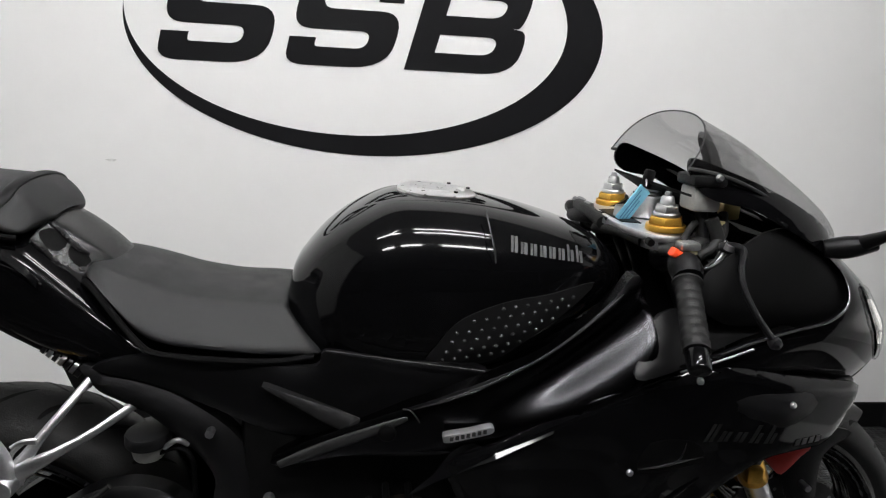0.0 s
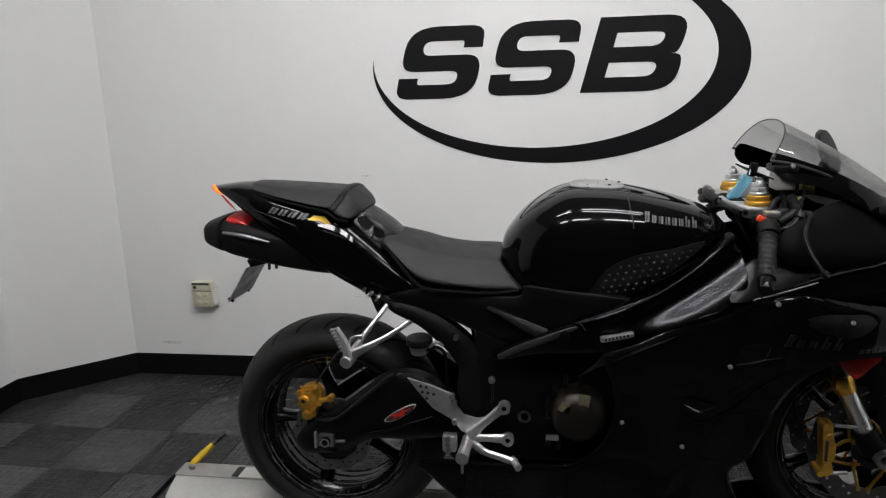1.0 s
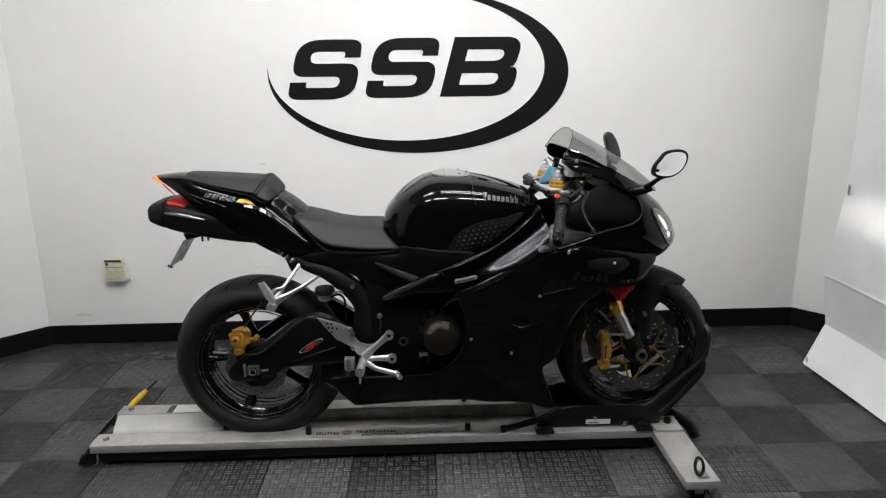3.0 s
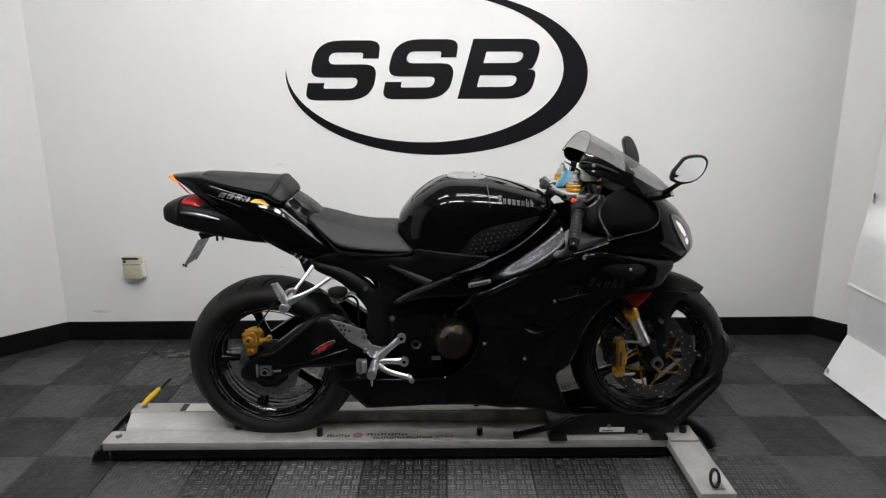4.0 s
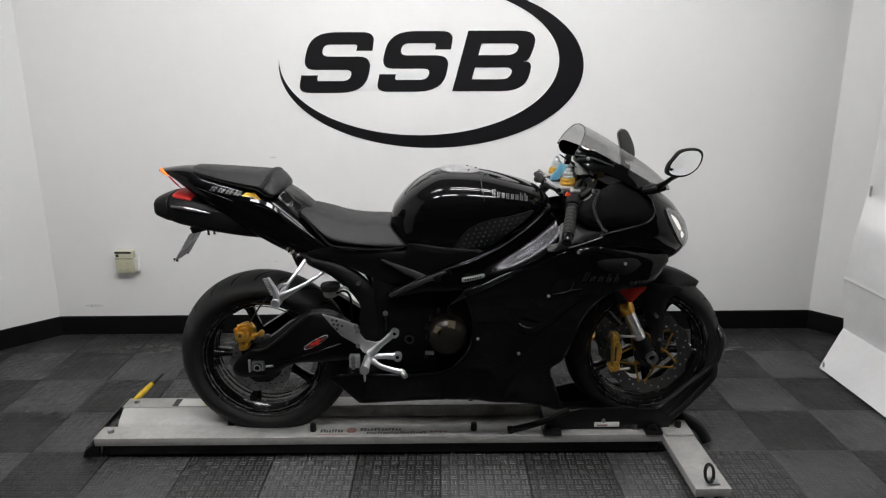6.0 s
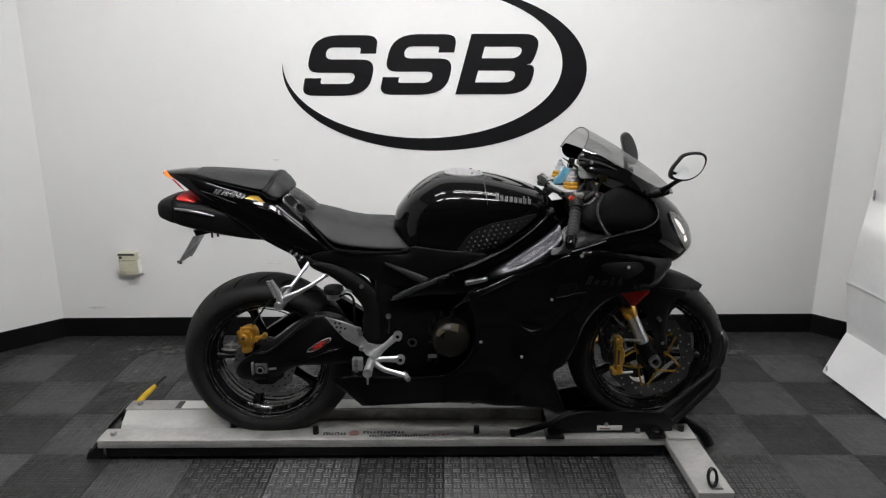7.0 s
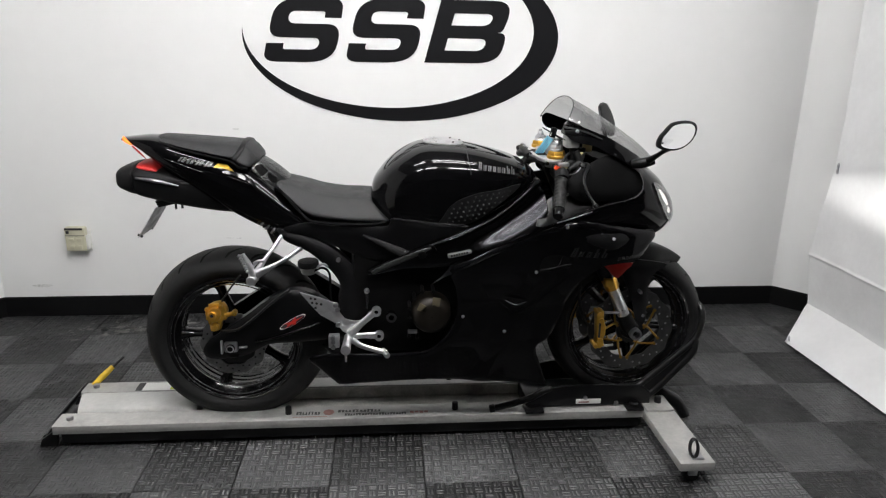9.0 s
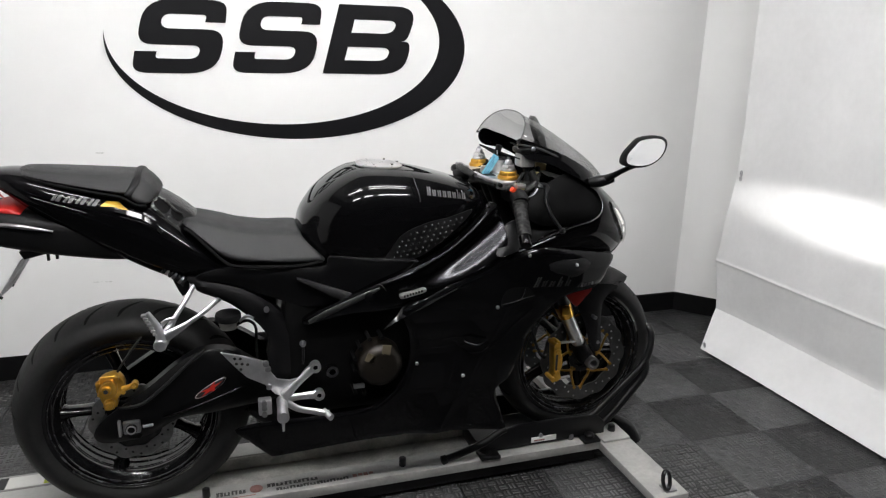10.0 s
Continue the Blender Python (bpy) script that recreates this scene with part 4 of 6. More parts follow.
part("seat_lip", tube([(-0.2, -0.035, 1.047), (-0.182, -0.062, 1.04), (-0.107, -0.083, 1.022), (-0.013, -0.099, 1.003), (0.03, -0.106, 0.995), (0.06, -0.109, 0.976), (0.085, -0.104, 0.97)], 0.004, segs=8), BLACKIN, passenger)
step = part("seat_step", saddle([(0.08, 0.1, 0.93, 0.983, 0.996, 0.098, 0.06), (0.1, 0.125, 0.92, 0.97, 0.983, 0.094, 0.058), (0.125, 0.15, 0.905, 0.955, 0.965, 0.088, 0.055), (0.15, 0.175, 0.895, 0.937, 0.946, 0.08, 0.05), (0.17, 0.2, 0.885, 0.915, 0.922, 0.07, 0.045)]), STEPGREY, bike, "dark grey moulded step between the seats")
skin_step = [on_skin(step)]
for line in ([(0.1, 0.972), (0.116, 0.974), (0.136, 0.955), (0.125, 0.944), (0.108, 0.957)], [(0.14, 0.948), (0.156, 0.942), (0.168, 0.925), (0.155, 0.921), (0.142, 0.934)]):
    part("step_recess", decal([[tuple(p) for p in spline(line, 3, True)]], skin_step, 0.0015), BLACKIN, step)
for a, b in (((0.092, 0.962), (0.15, 0.91)), ((0.105, 0.985), (0.165, 0.935)), ((0.088, 0.94), (0.135, 0.905))):
    pts = []
    for k in range(5):
        x, z = a[0] + (b[0] - a[0]) * k / 4, a[1] + (b[1] - a[1]) * k / 4 + 0.003 * math.sin(k * 1.6)
        h = touch(skin_step, x, z)
        pts.append((x, (h[0].y if h else -0.08) - 0.001, z))
    part("step_rib", tube(pts, [0.002, 0.005, 0.004, 0.005, 0.002], segs=8), STEPGREY, step)
rider = part("rider_seat", saddle([(0.166, 0.155, 0.912, 0.918, 0.921, 0.06, 0.035), (0.172, 0.163, 0.908, 0.92, 0.926, 0.085, 0.058), (0.185, 0.178, 0.903, 0.919, 0.929, 0.1, 0.072), (0.215, 0.21, 0.875, 0.91, 0.921, 0.118, 0.085), (0.257, 0.255, 0.836, 0.896, 0.910, 0.134, 0.092),
                                   (0.3, 0.3, 0.822, 0.882, 0.896, 0.144, 0.097), (0.37, 0.365, 0.815, 0.874, 0.885, 0.148, 0.095), (0.45, 0.42, 0.808, 0.873, 0.881, 0.147, 0.096), (0.5, 0.45, 0.807, 0.872, 0.879, 0.144, 0.095), (0.517, 0.462, 0.807, 0.87, 0.877, 0.142, 0.094), (0.5215, 0.4655, 0.81, 0.866, 0.873, 0.137, 0.09), (0.522, 0.466, 0.814, 0.86, 0.867, 0.128, 0.082)]), LEATHER, bike, "black vinyl rider seat")
part("seat_rim", tube([(0.17, -0.095, 0.905), (0.19, -0.108, 0.894), (0.225, -0.126, 0.86), (0.262, -0.142, 0.826), (0.29, -0.15, 0.815), (0.36, -0.153, 0.809), (0.45, -0.15, 0.805), (0.512, -0.142, 0.811)], 0.005, segs=8), BLACKIN, rider)

# tank
TANK = [(0.458, 0.8, 0.861, 0.05, 2.4), (0.468, 0.78, 0.914, 0.076, 2.5), (0.488, 0.76, 0.947, 0.104, 2.6), (0.52, 0.75, 0.983, 0.132, 2.7), (0.565, 0.745, 1.016, 0.154, 2.8), (0.62, 0.74, 1.041, 0.168, 2.8), (0.68, 0.74, 1.045, 0.17, 2.9), (0.76, 0.75, 1.04, 0.167, 2.9),
        (0.84, 0.79, 1.025, 0.157, 2.9), (0.92, 0.84, 1.003, 0.138, 2.8), (0.97, 0.875, 0.982, 0.113, 2.6), (0.998, 0.9, 0.957, 0.08, 2.4)]
tank = part("fuel_tank", loft(TANK, per=6, segs=44), PAINT, bike, "gloss black fuel tank")
bm = lathe([(0.001, 0.004), (0.036, 0.004), (0.038, 0.002), (0.042, 0.001), (0.046, 0.004), (0.06, 0.003), (0.066, -0.001), (0.066, -0.006)], (0, 0, 0), 48)
bm.transform(Matrix.Translation((0.7, 0, 1.0455)) @ Matrix.Rotation(radians(3), 4, "Y") @ Matrix.Rotation(radians(90), 4, "X"))
part("fuel_cap", bm, CHROME, bike, "bright round fuel cap")
for k in range(6):
    a = k * math.pi / 3
    part("cap_screw", rod((0.7 + 0.053 * math.cos(a), 0.053 * math.sin(a), 1.048), (0.7 + 0.053 * math.cos(a), 0.053 * math.sin(a), 1.0505), 0.0035, segs=8), DARK, bike)
skin_tank = [on_skin(tank)]
pad_line = spline([(0.682, 0.81), (0.692, 0.84), (0.715, 0.872), (0.745, 0.892), (0.8, 0.91), (0.86, 0.918), (0.935, 0.932), (0.9, 0.895), (0.84, 0.85), (0.775, 0.808)], 3, True)
bm = bmesh.new()
lattice(bm, pad_line, 0.014)
for v in bm.verts:
    h = touch(skin_tank, v.co.x, v.co.z)
    v.co.y = (h[0].y if h else -0.13) - 0.0025
bmesh.ops.recalc_face_normals(bm, faces=bm.faces)
if sum(f.normal.y for f in bm.faces) > 0:
    bmesh.ops.reverse_faces(bm, faces=bm.faces)
thicken(bm, (0, 0.003, 0))
pad = part("knee_pad", bm, KNEEPAD, tank, "studded black rubber knee pad")
poly = [Vector(p) for p in pad_line]


def inside(x, z):
    hit, n = False, len(poly)
    for i in range(n):
        a, b = poly[i], poly[i - 1]
        if (a.y > z) != (b.y > z) and x < (b.x - a.x) * (z - a.y) / (b.y - a.y) + a.x:
            hit = not hit
    return hit


bm = bmesh.new()
for r in range(12):
    for q in range(24):
        x, z = 0.665 + q * 0.0185 + 0.00925 * (r % 2) - 0.003 * r, 0.812 + r * 0.0142 + q * 0.0022
        if all(inside(x + dx, z + dz) for dx, dz in ((0.007, 0), (-0.007, 0), (0, 0.007), (0, -0.007))):
            h = touch(skin_tank, x, z)
            if h:
                o = h[0] + h[1] * 0.002 if h[1].y < 0 else h[0] - h[1] * 0.002
                nn = h[1] if h[1].y < 0 else -h[1]
                rod(o, o + nn * 0.0035, 0.0034, 0.0016, bm=bm, segs=8)
part("pad_stud", bm, STUD, tank, kind="stuff")
# tank marks: plain slanted bars in the decal's colours
def word(x0, x1, z0, tall, low, n, lean, rise, fill=0.66):
    """Plain bars in the rhythm of a word: two strokes for each of n letters, the first and some others tall."""
    w, out = (x1 - x0) / n, []
    for i in range(n):
        for k, (a, b) in enumerate(((0.06, 0.32), (0.42, 0.42 + fill * 0.5))):
            hgt = tall if i == 0 or (i in (n - 1, n - 2) and k == 0) else low
            p, q = x0 + (i + a) * w, x0 + (i + b) * w
            zp, zq = z0 + rise * (p - x0), z0 + rise * (q - x0)
            out.append([(p, zp), (q, zq), (q + lean * hgt, zq + hgt), (p + lean * hgt, zp + hgt)])
    return out


for bar in word(0.797, 0.918, 0.981, 0.021, 0.015, 8, 0.1, -0.16):
    part("tank_mark", decal([bar], skin_tank), GREYDECAL, tank, "grey lettering as plain bars")
part("tank_seam", tube([(0.772, -0.168, 0.968), (0.771, -0.165, 0.982), (0.767, -0.158, 1.0), (0.762, -0.12, 1.036)], 0.0012, segs=6), BLACKPRINT, tank)

# frame, side cover, engine
SPAR_LINE = [(0.978, 0.962), (0.942, 0.924), (0.895, 0.882), (0.845, 0.843), (0.757, 0.803), (0.649, 0.756), (0.556, 0.713), (0.46, 0.664), (0.467, 0.646), (0.575, 0.672), (0.66, 0.68), (0.741, 0.699), (0.833, 0.738), (0.923, 0.776), (0.986, 0.815), (1.005, 0.88)]


SPAR_TOP = np.polyfit([0.46, 0.556, 0.649, 0.757, 0.845, 0.895, 0.942, 0.99], [0.664, 0.713, 0.756, 0.803, 0.843, 0.882, 0.924, 0.975], 3)
SPAR_LOW = np.polyfit([0.46, 0.575, 0.66, 0.741, 0.833, 0.923, 1.0], [0.642, 0.668, 0.68, 0.699, 0.738, 0.776, 0.82], 3)


def blend(x, a, b):
    t = min(1.0, max(0.0, (x - a) / (b - a)))
    return t * t * (3 - 2 * t)


def spar_depth(x, z):
    top, low = np.polyval(SPAR_TOP, x), np.polyval(SPAR_LOW, x)
    t = min(1.0, max(0.0, (top - z) / max(0.01, top - low)))
    return 0.172 + 0.04 * blend(x, 0.44, 0.76) - 0.016 * blend(x, 0.8, 1.0) + 0.044 * blend(x, 0.66, 0.97) * t - 0.02 * blend(x, 0.72, 0.9) * math.sin(math.pi * min(1.0, t * 1.25)) ** 2


spar = mirrored("frame_spar", lambda s: panel(SPAR_LINE, spar_depth, 0.025, 0.007, side=s, roll=0.005, edge=0.014), SPAR, "black metallic frame spar")
badge = [tuple(p) for p in spline([(0.7, 0.731), (0.704, 0.7245), (0.735, 0.7305), (0.766, 0.738), (0.772, 0.744), (0.766, 0.7485), (0.735, 0.7415), (0.704, 0.736)], 3, True)]
part("frame_badge", slab(badge, -0.236, -0.222, 0.001), ALLOY, spar, "small bright badge plate")
bm = bmesh.new()
for i in range(7):
    box((0.709 + i * 0.0078, -0.2372, 0.7285 + i * 0.0018), (0.714 + i * 0.0078, -0.236, 0.7345 + i * 0.0018), bm=bm)
part("badge_print", bm, BLACKPRINT, spar, smooth=0)
edge_pts = [(x, -spar_depth(x, np.polyval(SPAR_TOP, x)) - 0.0005, np.polyval(SPAR_TOP, x) - 0.001) for x in (0.66, 0.7, 0.757, 0.8, 0.845, 0.895, 0.93, 0.955)]
# The spar's edge highlight, drawn as a thin line of paler metal.
part("spar_rim", tube(edge_pts, [0.001, 0.002, 0.0025, 0.0025, 0.0025, 0.0025, 0.002, 0.001], segs=8), CHROMEBLACK, spar, "bright upper edge of the spar")
# The light along the lower spar's edge, painted as a flat grey band.
part("spar_edge", tube([(0.466, -0.186, 0.66), (0.51, -0.194, 0.684), (0.556, -0.201, 0.706), (0.62, -0.212, 0.737), (0.65, -0.215, 0.751)], [0.006, 0.0085, 0.009, 0.007, 0.003], flat=0.35), mat("lit_band_grey", (0.02, 0.02, 0.0205), 0.36, var=0.2, scale=30), spar, "grey upper edge with its lit band painted in")
part("spar_clip", tube([(0.644, -0.2, 0.756), (0.654, -0.204, 0.757), (0.662, -0.208, 0.75), (0.668, -0.21, 0.741)], 0.0013, segs=6), FINGREY, spar)
part("pivot_plug", rod((0.622, -0.218, 0.728), (0.622, -0.208, 0.728), 0.013, bevel=0.003), BLACKIN, spar)
COVER = [(0.262, 0.806), (0.35, 0.799), (0.45, 0.799), (0.516, 0.802), (0.528, 0.826), (0.58, 0.822), (0.64, 0.816), (0.77, 0.803), (0.69, 0.745), (0.6, 0.705), (0.47, 0.69), (0.36, 0.728), (0.27, 0.762), (0.19, 0.786)]
cover = mirrored("side_cover", lambda s: panel(COVER, lambda x, z: 0.142 + 0.03 * max(0, min(1, (x - 0.3) / 0.3)), 0.01, 0.014, side=s), SATIN, "satin black side cover under the seat")
part("cover_fin", panel([(0.44, 0.776), (0.5, 0.757), (0.56, 0.735), (0.602, 0.716), (0.585, 0.704), (0.545, 0.715), (0.5, 0.74)], lambda x, z: 0.174 + 0.3 * max(0.0, np.interp(x, [0.44, 0.6], [0.776, 0.717]) - z), 0.02, 0.01, edge=0.006, roll=0.003), FINGREY, cover, "grey satin fin")
part("cover_edge", tube([(0.53, -0.166, 0.83), (0.6, -0.174, 0.824), (0.68, -0.177, 0.815), (0.765, -0.178, 0.805)], 0.0018, segs=6), FINGREY, cover)
LOOP = [(0.172, 0.785), (0.271, 0.76), (0.346, 0.72), (0.401, 0.668), (0.438, 0.598), (0.45, 0.53), (0.44, 0.478), (0.4, 0.474), (0.37, 0.49), (0.356, 0.55), (0.362, 0.6), (0.343, 0.638), (0.315, 0.668), (0.269, 0.708), (0.23, 0.728), (0.19, 0.748)]
mirrored("rear_guard", lambda s: panel(LOOP, lambda x, z: 0.135 + 0.012 * math.sin((x - 0.17) * 9), 0.03, 0.014, side=s, roll=0.012), MATTE, "matte black curved rear frame guard")
part("guard_bolt", rod((0.36, -0.155, 0.69), (0.36, -0.14, 0.69), 0.007, segs=8), STEEL, bike)
block = part("engine_block", box((0.4, -0.15, 0.36), (0.98, 0.15, 0.8), 0.03), DARK, bike, "dark engine block")
part("inner_tail", box((0.18, -0.09, 0.745), (0.5, 0.09, 0.8), 0.02), DARK, bike)
part("hanger_bracket", slab([(0.128, 0.78), (0.172, 0.775), (0.17, 0.735), (0.152, 0.724), (0.143, 0.74)], -0.1, -0.085, 0.003), FRAMEBLACK, bike)
for i in range(7):
    c = Vector((0.112, -0.1, 0.806)).lerp(Vector((0.158, -0.1, 0.768)), i / 6)
    part("spring_coil", rod(c, c + Vector((0.005, 0, -0.004)), 0.013, segs=14), STEEL if i % 2 else FRAMEBLACK, bike)
clutch = part("engine_cover", lathe([(0.002, -0.03), (0.042, -0.03), (0.056, -0.022), (0.063, -0.008), (0.066, 0.03)], (0.655, -0.185, 0.52), 48), BRONZE, bike, "dark bronze engine cover")
for x0, z0, w, h, a in ((0.624, 0.552, 0.026, 0.024, 25), (0.668, 0.571, 0.024, 0.03, 8)):
    b = box((-w / 2, -0.001, -h / 2), (w / 2, 0.001, h / 2))
    b.transform(Matrix.Translation((x0, -0.214, z0)) @ Matrix.Rotation(radians(a), 4, "Y"))
    part("cover_label", b, TAN, clutch, "small tan label", smooth=0)
part("case_tag", box((0.58, -0.2, 0.458), (0.61, -0.192, 0.47), 0.001), STEEL, block)
part("oil_window", lathe([(0.009, -0.01), (0.017, -0.01), (0.017, 0.01), (0.009, 0.01)], (0.527, -0.16, 0.4995), 24, closed=True), CHROMEBLACK, block)
for x, z in ((0.585, 0.545), (0.585, 0.51), (0.584, 0.445), (0.61, 0.44), (0.66, 0.6), (0.6, 0.575), (0.625, 0.6)):
    part("case_bolt", rod((x, -0.2, z), (x, -0.15, z), 0.006, segs=8), DARK, block)

# footpegs
BR = -0.168
heel = part("heel_guard", slab([(0.238, 0.59), (0.3, 0.572), (0.352, 0.551), (0.362, 0.52), (0.378, 0.498), (0.41, 0.49), (0.435, 0.494), (0.455, 0.52), (0.478, 0.536), (0.486, 0.522), (0.47, 0.51), (0.42, 0.462), (0.395, 0.44), (0.37, 0.455), (0.35, 0.482), (0.3, 0.512), (0.268, 0.55)], BR - 0.004, BR + 0.004, 0.0025), ALLOY, bike, "pale alloy heel guard plate")
for x, z in ((0.272, 0.57), (0.286, 0.568), (0.276, 0.555), (0.29, 0.553), (0.304, 0.55), (0.286, 0.538)):
    part("vent_hole", rod((x, BR - 0.0048, z), (x, BR, z), 0.004, segs=10), BLACKPRINT, heel)
part("peg_arm", tube([(0.395, BR - 0.01, 0.45), (0.43, BR - 0.012, 0.485), (0.479, BR - 0.008, 0.527)], [0.016, 0.011, 0.012], flat=0.6), ALLOY, heel)
part("peg_arm", tube([(0.39, BR - 0.01, 0.44), (0.43, BR - 0.012, 0.444), (0.482, BR - 0.01, 0.443)], [0.015, 0.01, 0.013], flat=0.6), ALLOY, heel)
for x, z in ((0.479, 0.527), (0.487, 0.443)):
    part("arm_eye", lathe([(0.007, -0.01), (0.015, -0.01), (0.015, 0.008), (0.007, 0.008)], (x, BR - 0.01, z), 24, closed=True), ALLOY, heel)
    part("arm_bolt", rod((x, BR - 0.018, z), (x, BR, z), 0.0068, segs=6), DARK, heel)
part("rider_peg", tube([(0.388, BR, 0.432), (0.386, BR - 0.04, 0.432), (0.384, BR - 0.085, 0.43)], [0.015, 0.014, 0.016]), ALLOY, heel, "knurled rider footpeg")
part("peg_feeler", rod((0.384, BR - 0.08, 0.418), (0.384, BR - 0.08, 0.39), 0.004, 0.003), ALLOY, heel)
part("brake_pedal", tube([(0.4, BR - 0.015, 0.432), (0.43, BR - 0.02, 0.412), (0.47, BR - 0.022, 0.4), (0.51, BR - 0.025, 0.388)], [0.011, 0.009, 0.009, 0.011], flat=0.7), ALLOY, heel, "polished brake pedal")
part("pedal_tip", tube([(0.498, BR - 0.015, 0.393), (0.515, BR - 0.045, 0.388)], 0.009), ALLOY, heel)
part("master_cylinder", box((0.325, -0.19, 0.405), (0.36, -0.165, 0.448), 0.004), ALLOY, heel)
for z in (0.41, 0.428, 0.442):
    part("cylinder_ring", rod((0.34, -0.196, z), (0.34, -0.186, z), 0.007), STEEL, heel)
for x, z in ((0.35, 0.548), (0.355, 0.532), (0.356, 0.48)):
    part("plate_bolt", rod((x, BR - 0.012, z), (x, BR, z), 0.008, segs=10, bevel=0.002), STEEL, heel)
part("switch_rod", tube([(0.449, -0.17, 0.59), (0.45, -0.168, 0.56), (0.448, -0.165, 0.53)], [0.004, 0.003, 0.003]), FRAMEBLACK, bike)
part("rod_ball", lathe([(0.001, -0.008), (0.008, -0.005), (0.009, 0), (0.008, 0.005), (0.001, 0.008)], (0.449, -0.172, 0.594), 16), STEEL, bike)
hang = part("passenger_peg_hanger", tube([(0.104, -0.2, 0.65), (0.118, -0.197, 0.674), (0.137, -0.182, 0.703), (0.164, -0.155, 0.738), (0.19, -0.115, 0.772), (0.21, -0.07, 0.8)], [0.017, 0.011, 0.0068, 0.0062, 0.0066, 0.007], flat=0.55), HANGER, bike, "polished Y-shaped passenger peg hanger")
part("hanger_arm", tube([(0.108, -0.2, 0.66), (0.143, -0.197, 0.677), (0.17, -0.186, 0.689), (0.203, -0.166, 0.703), (0.25, -0.125, 0.727), (0.29, -0.08, 0.75)], [0.015, 0.01, 0.0068, 0.0064, 0.007, 0.0075], flat=0.55), HANGER, hang)
part("hanger_web", tube([(0.106, -0.199, 0.698), (0.12, -0.197, 0.705), (0.136, -0.192, 0.704)], [0.003, 0.004, 0.005], flat=0.6), HANGER, hang)
part("hanger_web", tube([(0.101, -0.2, 0.672), (0.107, -0.199, 0.69), (0.12, -0.197, 0.704)], [0.004, 0.0035, 0.004], flat=0.6), HANGER, hang)
part("hanger_boss", rod((0.1, -0.222, 0.647), (0.104, -0.19, 0.65), 0.0155, bevel=0.003), ALLOY, hang)
part("passenger_peg", tube([(0.103, -0.208, 0.65), (0.098, -0.207, 0.69), (0.077, -0.207, 0.73)], [0.012, 0.0095, 0.007]), ALLOY, hang)
for i in range(7):
    c = Vector((0.1, -0.21, 0.676)).lerp(Vector((0.078, -0.21, 0.726)), i / 6)
    part("peg_tooth", box(c + Vector((-0.014, -0.006, -0.0025)), c + Vector((-0.002, 0.006, 0.003)), 0.001), ALLOY, hang)
res = part("brake_reservoir", rod((0.262, -0.125, 0.636), (0.262, -0.125, 0.66), 0.022, 0.027, bevel=0.004), MILKY, bike, "small rear brake fluid reservoir")
part("reservoir_lid", rod((0.262, -0.125, 0.66), (0.262, -0.125, 0.68), 0.034, 0.033, bevel=0.004), MATTE, res)
part("reservoir_hose", tube([(0.28, -0.135, 0.648), (0.31, -0.14, 0.66), (0.33, -0.14, 0.64), (0.33, -0.13, 0.58), (0.335, -0.14, 0.5)], 0.004), BLACKIN, res)
part("reservoir_clip", tube([(0.29, -0.14, 0.66), (0.31, -0.145, 0.675), (0.325, -0.14, 0.665)], 0.004), STEEL, res)

# fairings
LOWER = [(1.1, 0.842), (1.024, 0.827), (0.96, 0.805), (0.9, 0.783), (0.83, 0.748), (0.776, 0.72), (0.708, 0.688), (0.728, 0.62), (0.735, 0.54), (0.715, 0.47), (0.65, 0.405), (0.56, 0.39), (0.42, 0.388), (0.33, 0.39), (0.262, 0.376), (0.3, 0.33), (0.345, 0.28), (0.365, 0.27), (0.45, 0.275), (0.6, 0.283),
         (0.77, 0.282), (0.95, 0.264), (1.045, 0.248), (1.035, 0.29), (1.022, 0.33), (0.998, 0.405), (1.035, 0.44), (1.066, 0.506), (1.1, 0.6), (1.14, 0.655), (1.19, 0.69), (1.25, 0.697), (1.31, 0.7), (1.35, 0.745), (1.37, 0.785), (1.3, 0.805), (1.2, 0.825)]


def lower_depth(x, z):
    d = 0.214 + 0.026 * max(0.0, 1 - ((z - 0.74) / 0.18) ** 2)
    d -= 0.03 * max(0.0, (0.44 - z) / 0.18) ** 1.2
    d -= 0.052 * max(0.0, (x - 1.16) / 0.2) ** 1.5
    d += 0.01 * math.exp(-((x - 0.93 - (z - 0.5) * 0.5) / 0.05) ** 2)
    return d


fairing = mirrored("side_fairing", lambda s: panel(LOWER, lower_depth, 0.006, 0.01, side=s, roll=0.007, edge=0.012, per=3), PAINT, "gloss black side fairing")
part("belly_pan", loft([(0.3, 0.33, 0.37, 0.07, 2.5), (0.38, 0.285, 0.38, 0.11, 2.6), (0.6, 0.275, 0.38, 0.13, 2.6), (0.85, 0.275, 0.37, 0.13, 2.6), (1.0, 0.265, 0.34, 0.12, 2.6), (1.03, 0.27, 0.31, 0.1, 2.4)]), SATIN, bike)
part("radiator", box((0.98, -0.14, 0.5), (1.03, 0.14, 0.78), 0.006, turn=Matrix.Rotation(radians(-14), 4, "Y")), DARK, bike)
skin_fair = [on_skin(fairing)]


def fasteners(spots, trees, parent, r=0.006, material=CHROME):
    for x, z in spots:
        h = touch(trees, x, z)
        if h:
            n = h[1] if h[1].y < 0 else -h[1]
            part("fairing_bolt", rod(h[0] - n * 0.002, h[0] + n * 0.004, r, r * 0.7, segs=12, bevel=0.0008), material, parent)


